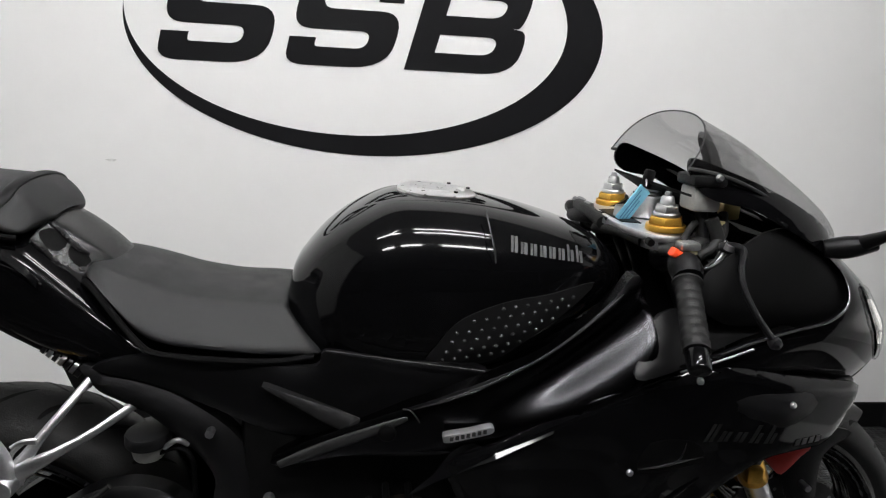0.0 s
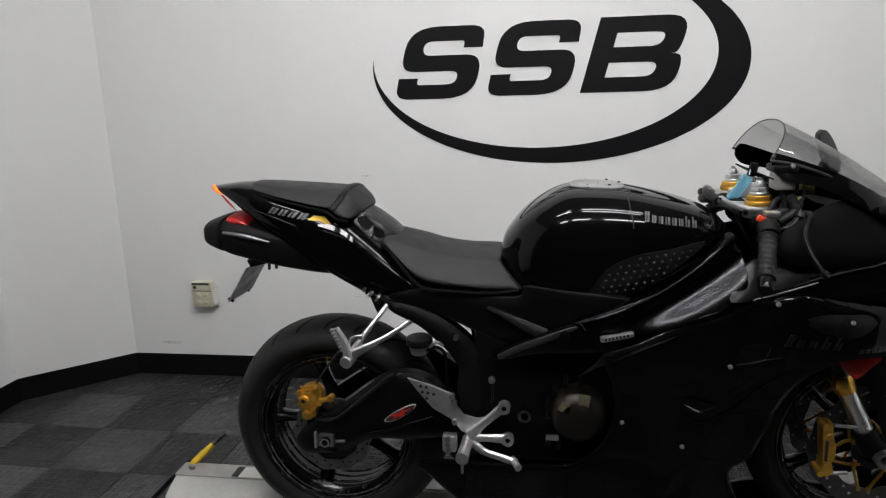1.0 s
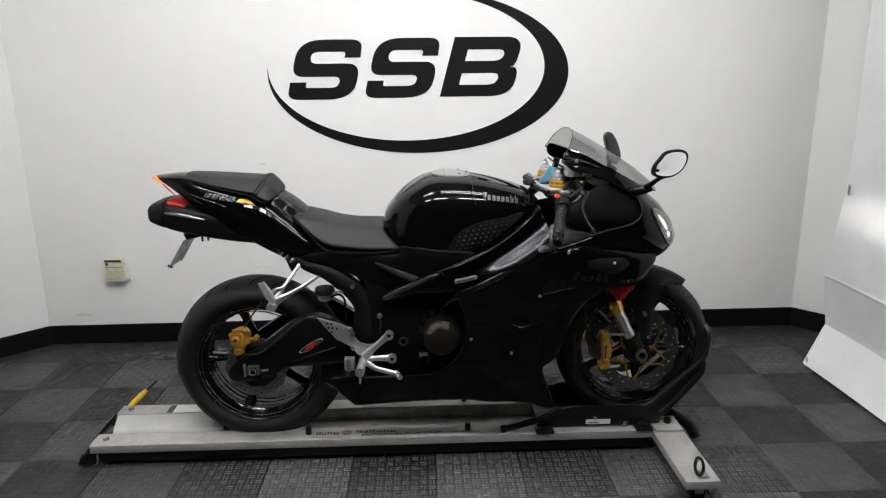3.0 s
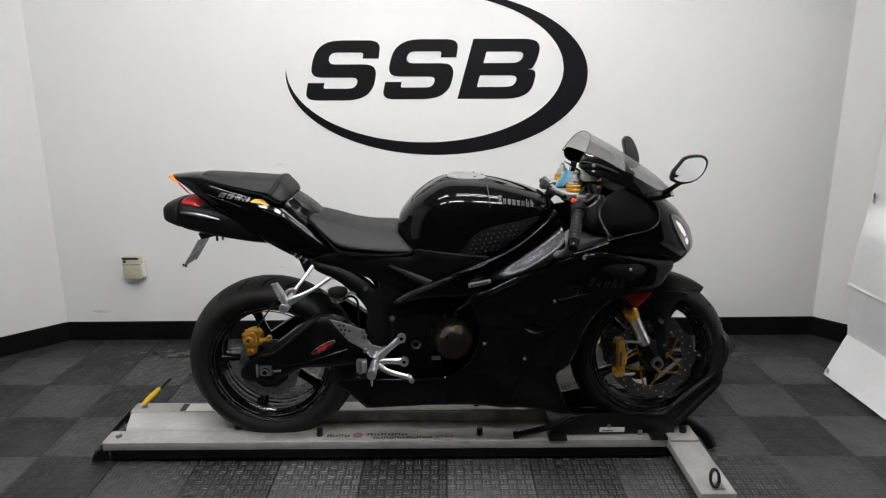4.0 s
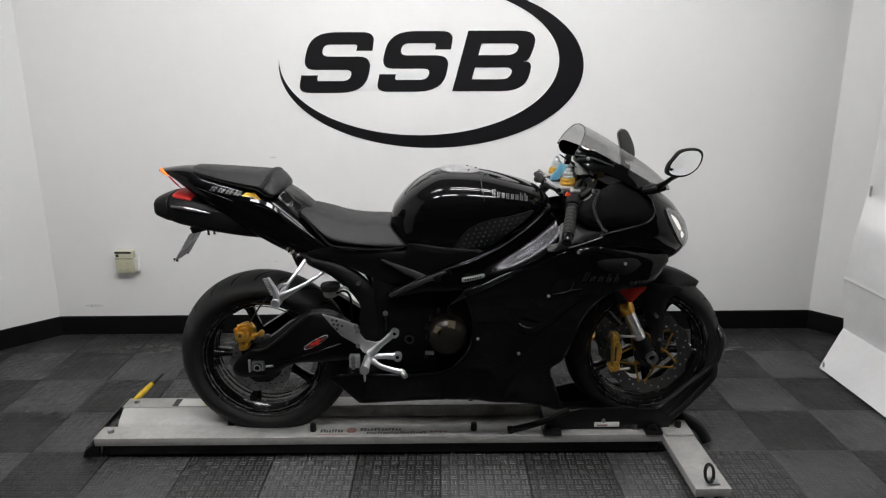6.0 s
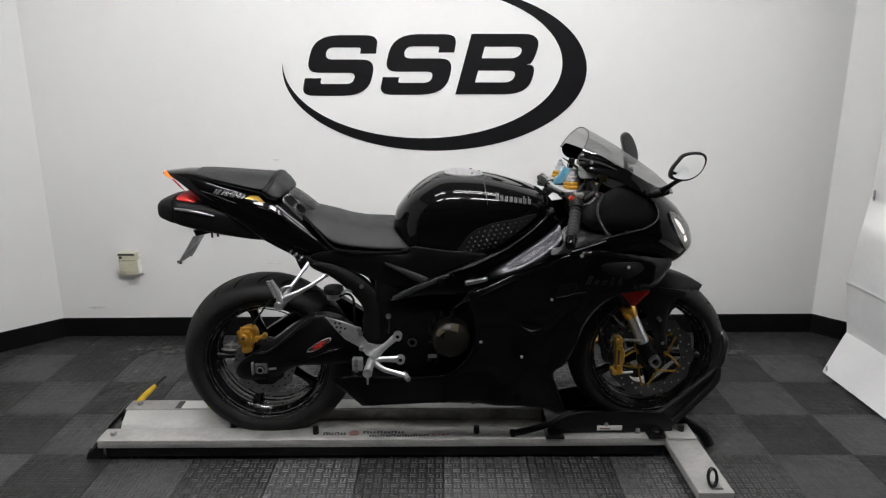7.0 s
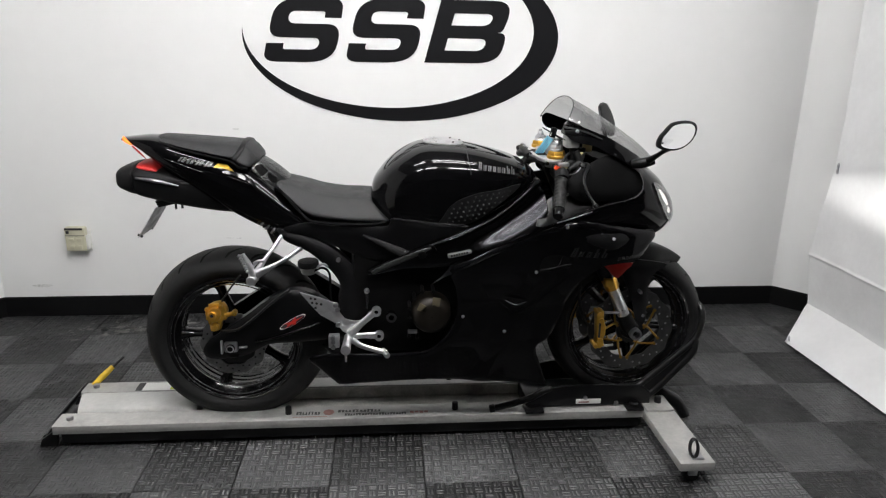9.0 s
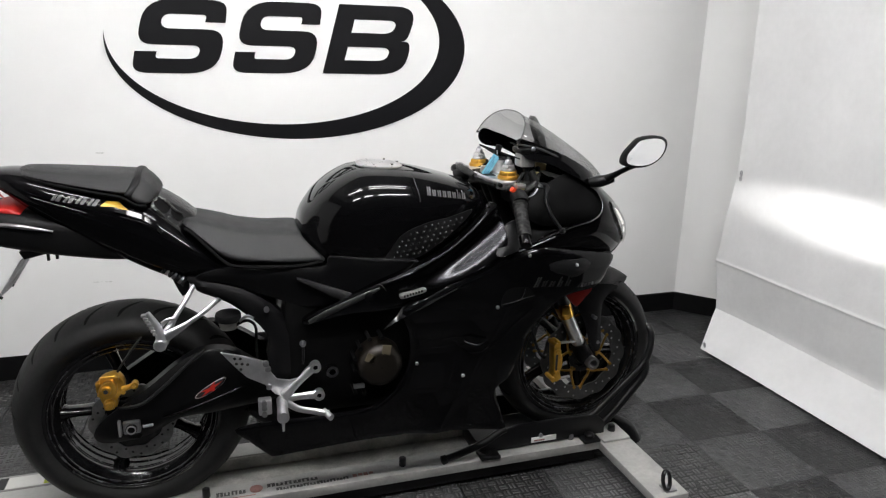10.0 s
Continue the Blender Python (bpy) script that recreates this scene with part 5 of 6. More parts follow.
fasteners([(0.754, 0.522), (0.888, 0.473), (1.063, 0.823), (0.975, 0.68)], skin_fair, fairing)
for bar in word(1.075, 1.2, 0.732, 0.028, 0.016, 5, 0.45, -0.08, 0.5):
    part("fairing_mark", decal([bar], skin_fair), DARKDECAL, fairing, "dark grey script bars")
for bar in slanted(1.235, 1.29, 0.712, 0.722, 4, 0.7, 0.2):
    part("fairing_mark", decal([bar], skin_fair), DARKDECAL, fairing)
part("air_scoop", tube([(0.885, -0.232, 0.582), (0.915, -0.246, 0.57), (0.95, -0.236, 0.578)], [0.002, 0.007, 0.003], flat=0.5), PAINT, fairing)
def on_fairing(pts, lift=0.001):
    out = []
    for x, z in pts:
        h = touch(skin_fair, x, z)
        out.append((x, (h[0].y if h else -0.23) - lift, z))
    return out


for pts, r in (([(0.986, 0.687), (1.02, 0.695), (1.047, 0.703), (1.083, 0.706)], [0.001, 0.0022, 0.002, 0.001]), ([(1.035, 0.698), (1.045, 0.712), (1.05, 0.733)], [0.001, 0.0022, 0.001])):
    part("vent_fin", tube(on_fairing(pts), r, segs=8), CHROMEBLACK, fairing)
part("vent_mouth", decal([[tuple(p) for p in spline([(0.985, 0.682), (1.03, 0.688), (1.085, 0.7), (1.06, 0.735), (1.0, 0.73)], 3, True)]], skin_fair), BLACKIN, fairing)
part("panel_crease", tube(on_fairing([(1.085, 0.667), (1.055, 0.641), (1.025, 0.614), (0.99, 0.575), (0.948, 0.545), (0.918, 0.537), (0.885, 0.555), (0.86, 0.58)]), [0.001, 0.003, 0.003, 0.003, 0.004, 0.004, 0.003, 0.001], segs=8), PAINT, fairing)
# bevelled upper edge of the fairing: a flat chamfer, broad near its tip, that runs out to a thin line
bm = bmesh.new()
rows = []
for k in range(49):
    x = 0.655 + k * 0.0042
    z = np.interp(x, [0.655, 0.7, 0.745, 0.768, 0.8, 0.86], [0.641, 0.666, 0.6895, 0.7, 0.7165, 0.7455])
    w = np.interp(x, [0.655, 0.69, 0.715, 0.74, 0.752, 0.775, 0.81, 0.86], [0.002, 0.012, 0.032, 0.036, 0.028, 0.008, 0.005, 0.003])
    e = radians(np.interp(x, [0.655, 0.685, 0.712, 0.74, 0.86], [34.0, 35.3, 38.6, 40.1, 40.1]))
    y = -0.233 - 0.12 * max(0.0, min(x, 0.775) - 0.69)
    rows.append([bm.verts.new((x, y + u * w * math.sin(e), z + u * w * math.cos(e))) for u in (0, 0.33, 0.67, 1)])
for a, b in zip(rows, rows[1:]):
    for k in range(3):
        bm.faces.new((a[k], a[k + 1], b[k + 1], b[k]))
bmesh.ops.recalc_face_normals(bm, faces=bm.faces)
if sum(f.normal.z for f in bm.faces) < 0:
    bmesh.ops.reverse_faces(bm, faces=bm.faces)
thicken(bm, (0, 0.006, -0.006))
part("fairing_lip", bm, PAINT, fairing)
part("fairing_lip", tube(on_fairing([(0.878, 0.773), (0.92, 0.79), (0.97, 0.808), (1.02, 0.826)], 0.002), [0.001, 0.0045, 0.0055, 0.0025], segs=10), PAINT, fairing)


def nose_depth(x, z):
    front = np.interp(z, [0.755, 0.782, 0.82, 0.88, 0.94, 0.99, 1.1], [1.452, 1.48, 1.49, 1.465, 1.418, 1.356, 1.335])
    u = max(0.0, (x - 1.05) / (front - 1.045))
    w = (0.236 - 0.11 * max(0.0, x - 1.1)) * max(0.0, 1 - u ** 6) ** 0.6
    w -= 0.034 * max(0.0, (0.88 - z) / 0.1) ** 1.5 * max(0.0, min(1.0, (x - 1.12) / 0.12))
    return max(0.004, w * (1 - 0.34 * max(0.0, (z - 0.92) / 0.17) ** 1.3))


NOSE = [(1.068, 1.127), (1.1, 1.12), (1.187, 1.088), (1.241, 1.061), (1.3, 1.028), (1.347, 1.0), (1.383, 0.968), (1.416, 0.937), (1.45, 0.89), (1.476, 0.85), (1.484, 0.818), (1.472, 0.786), (1.44, 0.768), (1.4, 0.766), (1.3, 0.785), (1.2, 0.812), (1.1, 0.836), (1.03, 0.838),
        (1.075, 0.856), (1.136, 0.877), (1.2, 0.893), (1.265, 0.905), (1.3, 0.925), (1.31, 0.95), (1.3, 0.978), (1.26, 1.004), (1.209, 1.031), (1.153, 1.058), (1.095, 1.069), (1.07, 1.085), (1.06, 1.106)]
nose = mirrored("nose_fairing", lambda s: panel(NOSE, nose_depth, 0.005, 0.014, side=s, roll=0.003, edge=0.008, per=3), PAINT, "gloss black nose fairing")
mirrored("cockpit_liner", lambda s: panel([(1.2, 1.03), (1.3, 1.005), (1.365, 0.955), (1.36, 0.89), (1.28, 0.885), (1.2, 0.895), (1.1, 0.9), (1.06, 0.94), (1.1, 0.985)], lambda x, z: max(0.03, nose_depth(x, z) - 0.013 - 0.25 * max(0.0, 1.1 - x)), 0.004, 0.02, side=s), BLACKIN, "matte black cockpit liner")
part("instrument_block", loft([(1.13, 0.9, 0.985, 0.1, 3), (1.18, 0.88, 0.995, 0.11, 3), (1.24, 0.86, 0.99, 0.11, 3), (1.3, 0.86, 0.96, 0.09, 3)]), BLACKIN, bike)
part("nose_underside", loft([(1.12, 0.74, 0.83, 0.17, 3), (1.22, 0.73, 0.82, 0.16, 3), (1.32, 0.735, 0.81, 0.13, 3), (1.4, 0.75, 0.8, 0.08, 2.6), (1.43, 0.765, 0.79, 0.04, 2.4)]), BLACKIN, bike)
CHIN = [(1.1, 0.806), (1.19, 0.8), (1.3, 0.797), (1.36, 0.793), (1.378, 0.782), (1.372, 0.765), (1.34, 0.75), (1.25, 0.741), (1.16, 0.75), (1.11, 0.775)]
chin = mirrored("chin_wing", lambda s: panel(CHIN, lambda x, z: 0.243 - 0.7 * max(0.0, x - 1.2) ** 1.25 - 0.1 * max(0.0, 0.775 - z), 0.008, 0.014, side=s), MATTE, "satin black winglet under the headlight")
fasteners([(1.212, 0.785), (1.345, 0.77)], [on_skin(chin)], chin)
# Edge highlight of the cockpit opening, drawn in paler metal.
part("nose_edge", tube([(x, -nose_depth(x, z) - 0.0015, z) for x, z in ((1.09, 0.862), (1.136, 0.877), (1.2, 0.893), (1.262, 0.9055), (1.297, 0.925), (1.308, 0.95), (1.3, 0.976))], [0.001, 0.0022, 0.0022, 0.0022, 0.002, 0.0015, 0.001], segs=8), CHROMEBLACK, nose, "painted highlight along the edge of the cockpit opening")
part("nose_seam", tube([(1.03, -0.244, 0.838), (1.08, -0.243, 0.853), (1.136, -0.241, 0.872)], 0.0018, segs=6), STEEL, nose)
INNER = mat("satin_inner_panel", (0.005, 0.005, 0.0053), 0.36, var=0.15, scale=14, grain=0.1, grain_scale=600, spec=0.22)
mirrored("inner_fairing", lambda s: panel([(0.968, 0.826), (0.985, 0.862), (1.02, 0.9), (1.09, 0.915), (1.17, 0.917), (1.235, 0.912), (1.215, 0.892), (1.136, 0.872), (1.075, 0.852), (1.03, 0.836)], lambda x, z: 0.19 + 0.8 * max(0.0, 0.9 - z) - 0.02 * max(0.0, (z - 0.9) / 0.05), 0.006, 0.014, side=s), INNER, "satin black inner fairing beside the grip")
part("red_reflector", panel([(1.198, 0.692), (1.25, 0.694), (1.305, 0.686), (1.285, 0.664), (1.262, 0.64), (1.248, 0.638), (1.222, 0.666)], lambda x, z: 0.186 + 0.1 * max(0.0, 0.69 - z), 0.006, 0.012, roll=0.004, edge=0.01, per=2), RED, bike, "red triangular flash beside the fork")
skin_nose = [on_skin(nose)]


def patch(outline, trees, lift, thick, step=0.012):
    bm = bmesh.new()
    line = spline(outline, 3, True)
    lattice(bm, line, step)
    for v in bm.verts:
        h = touch(trees, v.co.x, v.co.z)
        v.co.y = (h[0].y if h else -0.02) - lift
    bmesh.ops.recalc_face_normals(bm, faces=bm.faces)
    if sum(f.normal.y for f in bm.faces) > 0:
        bmesh.ops.reverse_faces(bm, faces=bm.faces)
    return thicken(bm, (0, thick, 0))


LAMPLINE = [(1.35, 0.945), (1.39, 0.93), (1.424, 0.9), (1.446, 0.86), (1.452, 0.82), (1.44, 0.802), (1.408, 0.835), (1.374, 0.885)]
head = part("headlight", patch(LAMPLINE, skin_nose, 0.002, 0.003), PAINT, bike, "lit headlight behind a clear lens")
part("bulb_bowl", patch([(1.37, 0.924), (1.388, 0.914), (1.402, 0.897), (1.413, 0.874), (1.404, 0.872), (1.386, 0.896)], skin_nose, 0.0045, 0.002, 0.006), LAMP, head, "glowing headlight bowl")
part("bulb_bowl", patch([(1.412, 0.864), (1.421, 0.861), (1.428, 0.847), (1.42, 0.842), (1.413, 0.85)], skin_nose, 0.0045, 0.002, 0.006), LAMP, head, "glowing headlight bowl")
part("headlight_lens", patch(LAMPLINE, skin_nose, 0.008, 0.002), LENS, head)

# windscreen
bm = bmesh.new()
mid = spline([(1.106, 1.194), (1.163, 1.165), (1.225, 1.128), (1.324, 1.064), (1.39, 1.012), (1.42, 0.98)], 4)
edge = spline([(1.056, 1.114, 0.147), (1.115, 1.103, 0.158), (1.19, 1.072, 0.152), (1.294, 1.018, 0.122), (1.36, 0.99, 0.07), (1.415, 0.975, 0.012)], 4)
grid = []
for m_, e_ in zip(mid, edge):
    row = []
    for i in range(17):
        v = -1 + i / 8
        k = 1 - abs(v) ** 2.2
        row.append(bm.verts.new((e_[0] + (m_[0] - e_[0]) * k, e_[2] * math.sin(v * math.pi / 2), e_[1] + (m_[1] - e_[1]) * k)))
    grid.append(row)
for a, b in zip(grid, grid[1:]):
    for i in range(16):
        bm.faces.new((a[i], a[i + 1], b[i + 1], b[i]))
bmesh.ops.recalc_face_normals(bm, faces=bm.faces)
rim_pts = [v.co.copy() for v in grid[0]]
low = [[r[i].co.copy() for r in grid] for i in (0, 16)]
screen = part("windscreen", bm, SMOKE, bike, "smoked see-through windscreen")
part("screen_rim", tube([tuple(p) for p in rim_pts], 0.0013, per=2, segs=6), BLACKPRINT, screen)
for line in low:
    part("screen_rim", tube([tuple(p) for p in line], 0.003, per=1, segs=6), BLACKPRINT, screen)
for x, y, z in ((1.096, -0.163, 1.103), (1.253, -0.138, 1.046)):
    for s in (1, -1):
        part("screen_bolt", rod((x, s * y, z), (x, s * (y - 0.006), z + 0.001), 0.006, 0.004, segs=12), CHROME, screen)
# dark lower band of the cockpit, seen under the screen
bm = bmesh.new()
rows = []
for k in range(9):
    v = -1 + k / 4
    y = 0.15 * math.sin(v * math.pi / 2)
    rows.append([bm.verts.new((1.06 + 0.012 * (1 - abs(v)), y, 1.118)), bm.verts.new((1.066, y * 0.98, 1.075)), bm.verts.new((1.16, y * 0.9, 1.02)), bm.verts.new((1.3, y * 0.6, 0.985))])
for a, b in zip(rows, rows[1:]):
    for i in range(1, 3):
        bm.faces.new((a[i], a[i + 1], b[i + 1], b[i]))
bmesh.ops.recalc_face_normals(bm, faces=bm.faces)
thicken(bm, (0, 0, -0.004))
part("dash_cowl", bm, BLACKIN, bike)
# mirrors: the glass looks back along the bike and a little outwards
FAR = 1.3
MZ = [(1.312, 1.076), (1.315, 1.1), (1.327, 1.124), (1.34, 1.146), (1.36, 1.156), (1.377, 1.157), (1.385, 1.147), (1.384, 1.128), (1.376, 1.104), (1.362, 1.084), (1.345, 1.072), (1.325, 1.069)]
for s in (-1, 1):
    def mirror_blank(scale, y0, y1, bevel):
        line = [(1.35 + (p[0] - 1.35) * scale, 1.114 + (p[1] - 1.114) * scale) for p in spline(MZ, 3, True)]
        bm = slab(line, y0, y1, bevel, segs=3)
        for v in bm.verts:
            if s > 0:
                v.co.x, v.co.z = 1.35 + (v.co.x - 1.35) * FAR, 1.114 + (v.co.z - 1.114) * FAR
            v.co.y = s * (0.355 - v.co.y - 1.22 * (1.381 - v.co.x))
            v.co.x -= 0.01
            if s > 0:
                v.co.x -= 0.62 * (v.co.z - 1.114) - 0.012
                v.co.z -= 0.026
            else:
                v.co.y += 0.2 * (v.co.z - 1.114)
        bmesh.ops.recalc_face_normals(bm, faces=bm.faces)
        return bm

    shell = part("mirror", mirror_blank(1.0, 0.0, 0.02 if s < 0 else 0.035, 0.005), SATIN, bike, "black rear-view mirror on a stalk")
    part("mirror_glass", mirror_blank(0.84, -0.0022, -0.0008, 0.0), MIRROR, shell, "silvered mirror glass")
    part("mirror_stalk", tube([(1.315, s * 0.19, 1.018), (1.322, s * 0.225, 1.039), (1.329, s * 0.26, 1.06), (1.336, s * 0.292, 1.078 - (0.03 if s > 0 else 0))], [0.012, 0.008, 0.007, 0.009]), SATIN, shell)
    part("mirror_mount", tube([(1.275, s * 0.168, 1.003), (1.3, s * 0.182, 1.01), (1.335, s * 0.192, 1.02)], [0.014, 0.017, 0.012]), SATIN, shell)

# forks, clamps, controls
def fork_at(t, y):
    return (1.052 + t * (1.345 - 1.052), y, 1.02 + t * (0.43 - 1.02))


for s in (-1, 1):
    y = s * 0.1
    leg = part("fork_leg", rod(fork_at(0.0, y), fork_at(0.7, y), 0.027, 0.027), FRAMEBLACK, bike)
    part("fork_stanchion", rod(fork_at(0.7, y), fork_at(0.95, y), 0.0205), CHROME, leg, "polished fork stanchion")
    part("fork_collar", rod(fork_at(0.685, y), fork_at(0.77, y), 0.0265, 0.025, bevel=0.004), GOLD, leg, "gold fork collar")
    part("collar_clamp", box((1.235, y - 0.03 * (1 if s < 0 else -1) - 0.012, 0.585), (1.265, y - 0.03 * (1 if s < 0 else -1) + 0.012, 0.612), 0.004), GOLD, leg)
    part("fork_foot", tube([fork_at(0.93, y), fork_at(1.0, y), (1.361, y, 0.412)], [0.026, 0.028, 0.026]), DARK, leg)
    part("axle_end", lathe([(0.013, -0.012), (0.02, -0.012), (0.02, 0.01), (0.013, 0.01)], (1.36, y + s * 0.03, 0.412), 28, closed=True), STEEL, leg)
    cal = part("front_caliper", slab([(1.2337, 0.5), (1.2445, 0.495), (1.2466, 0.465), (1.2553, 0.44), (1.2553, 0.41), (1.2488, 0.395), (1.2553, 0.37), (1.2394, 0.358), (1.2214, 0.366), (1.2265, 0.395), (1.2236, 0.43), (1.2214, 0.46), (1.2193, 0.49)], min(y, y + s * 0.035), max(y, y + s * 0.035), 0.006), GOLD, bike, "gold radial front caliper")
    for x, z in ((1.225, 0.488), (1.222, 0.372)):
        part("caliper_bolt", rod((x, y + s * 0.042, z), (x, y, z), 0.008, segs=10), GOLD, cal)
    part("caliper_slot", slab([(1.229, 0.455), (1.236, 0.453), (1.236, 0.4), (1.229, 0.402)], min(y + s * 0.0352, y + s * 0.0358), max(y + s * 0.0352, y + s * 0.0358), 0), BLACKPRINT, cal)
    for z in (0.465, 0.392):
        part("caliper_boss", lathe([(0.002, -0.004), (0.008, -0.004), (0.009, 0.0), (0.009, 0.004)], (1.236, y + s * 0.0355, z), 16), GOLD, cal)
    part("caliper_stud", rod((1.25, y + s * 0.02, 0.487), (1.3, y + s * 0.02, 0.484), 0.0045), STEEL, cal)
    part("caliper_stud", rod((1.25, y + s * 0.02, 0.362), (1.29, y + s * 0.02, 0.366), 0.0045), STEEL, cal)
    part("brake_hose", tube([(1.21, y, 0.43), (1.19, y, 0.45), (1.17, y * 0.9, 0.52), (1.18, y * 0.6, 0.62)], 0.005), RUBBER, cal)
    # clamp and cap on top
    cap = part("fork_cap", rod((1.052, y * 1.08, 1.012), (1.0515, y * 1.08, 1.022), 0.031, 0.03, bevel=0.002), GOLD, bike, "gold and silver fork cap with adjuster")
    part("cap_hex", rod((1.0515, y * 1.08, 1.022), (1.051, y * 1.08, 1.034), 0.028, 0.026, segs=6, bevel=0.0015), GOLD, cap)
    part("cap_collar", rod((1.051, y * 1.08, 1.034), (1.0508, y * 1.08, 1.041), 0.021, 0.02, bevel=0.002), CHROME, cap)
    part("cap_nut", rod((1.0508, y * 1.08, 1.041), (1.0505, y * 1.08, 1.052), 0.02, 0.018, segs=6, bevel=0.001), CHROME, cap)
    part("cap_screw", rod((1.0505, y * 1.08, 1.052), (1.05, y * 1.08, 1.066), 0.012, 0.009, segs=12, bevel=0.002), CHROME, cap)
    part("cap_tip", rod((1.05, y * 1.08, 1.066), (1.05, y * 1.08, 1.072), 0.006, 0.005, segs=8), STEEL, cap)


def plate(outline, z0, z1, bevel=0.003, per=0):
    """A level plate cut to an outline in x and y."""
    bm = slab(outline, z0, z1, bevel, per)
    for v in bm.verts:
        v.co.y, v.co.z = v.co.z, v.co.y
    bmesh.ops.recalc_face_normals(bm, faces=bm.faces)
    return bm


yoke = part("top_yoke", plate([(1.0, -0.08), (1.02, -0.13), (1.055, -0.14), (1.088, -0.12), (1.08, -0.06), (1.1, 0), (1.08, 0.06), (1.088, 0.12), (1.055, 0.14), (1.02, 0.13), (1.0, 0.08), (0.99, 0)], 0.997, 1.01, 0.004, 2), ALLOY, bike, "polished alloy top yoke")
for s in (-1, 1):
    part("yoke_clamp", rod((1.055, s * 0.1, 0.985), (1.052, s * 0.1, 1.0135), 0.037, 0.036, bevel=0.003), ALLOY, yoke)
    part("clamp_bolt", rod((1.015, s * 0.13, 0.999), (1.015, s * 0.142, 0.998), 0.006, segs=8), DARK, yoke)
part("yoke_recess", plate([(1.005, -0.05), (1.035, -0.06), (1.04, 0), (1.035, 0.06), (1.005, 0.05)], 1.0102, 1.0115, 0.0), DARK, yoke)
part("stem_nut", rod((1.025, -0.005, 1.013), (1.024, -0.005, 1.03), 0.017, 0.014, segs=6), CHROME, yoke)
lock = part("ignition_lock", rod((1.07, 0, 1.012), (1.069, 0, 1.05), 0.03, 0.029, bevel=0.003), ALLOY, bike, "round ignition lock")
part("lock_ring", rod((1.069, 0, 1.05), (1.069, 0, 1.0525), 0.025), BLACKPRINT, lock)
b = lathe([(0.018, -0.0015), (0.022, -0.0015), (0.022, 0.0015), (0.018, 0.0015)], (0, 0, 0), 32, closed=True)
b.transform(Matrix.Translation((1.069, 0, 1.054)) @ Matrix.Rotation(radians(90), 4, "X"))
part("lock_rim", b, CHROME, lock)
key = thing("key", (1.069, 0, 1.052), "black-headed key in the ignition lock with a pale blue tag", "key")
b = box((-0.012, -0.005, -0.017), (0.012, 0.005, 0.017), 0.0045)
b.transform(Matrix.Translation((1.066, 0, 1.076)) @ Matrix.Rotation(radians(12), 4, "Y") @ Matrix.Rotation(radians(25), 4, "Z"))
part("key_head", b, MATTE, key)
part("key_blade", box((1.06, -0.0015, 1.05), (1.067, 0.0015, 1.075)), CHROME, key)
b = box((-0.034, -0.001, -0.0145), (0.034, 0.001, 0.0145), 0.0005)
b.transform(Matrix.Translation((1.03, -0.03, 1.036)) @ Matrix.Rotation(radians(-56), 4, "Y") @ Matrix.Rotation(radians(20), 4, "X"))
tag = part("tag", b, BLUE, key, "pale blue paper tag", smooth=0)
for k in range(3):
    b = box((-0.03, -0.0016, -0.001), (0.028 - 0.008 * k, -0.0011, 0.001))
    b.transform(Matrix.Translation((1.03, -0.03, 1.036)) @ Matrix.Rotation(radians(-56), 4, "Y") @ Matrix.Rotation(radians(20), 4, "X") @ Matrix.Translation((0, 0, 0.006 - 0.006 * k)))
    part("tag_line", b, mat("tag_ink", (0.1, 0.3, 0.5), 0.6), tag, smooth=0)
part("tag_ring", tube([(1.06, -0.005, 1.072), (1.054, -0.02, 1.078), (1.05, -0.03, 1.068)], 0.0012, segs=6), STEEL, key)

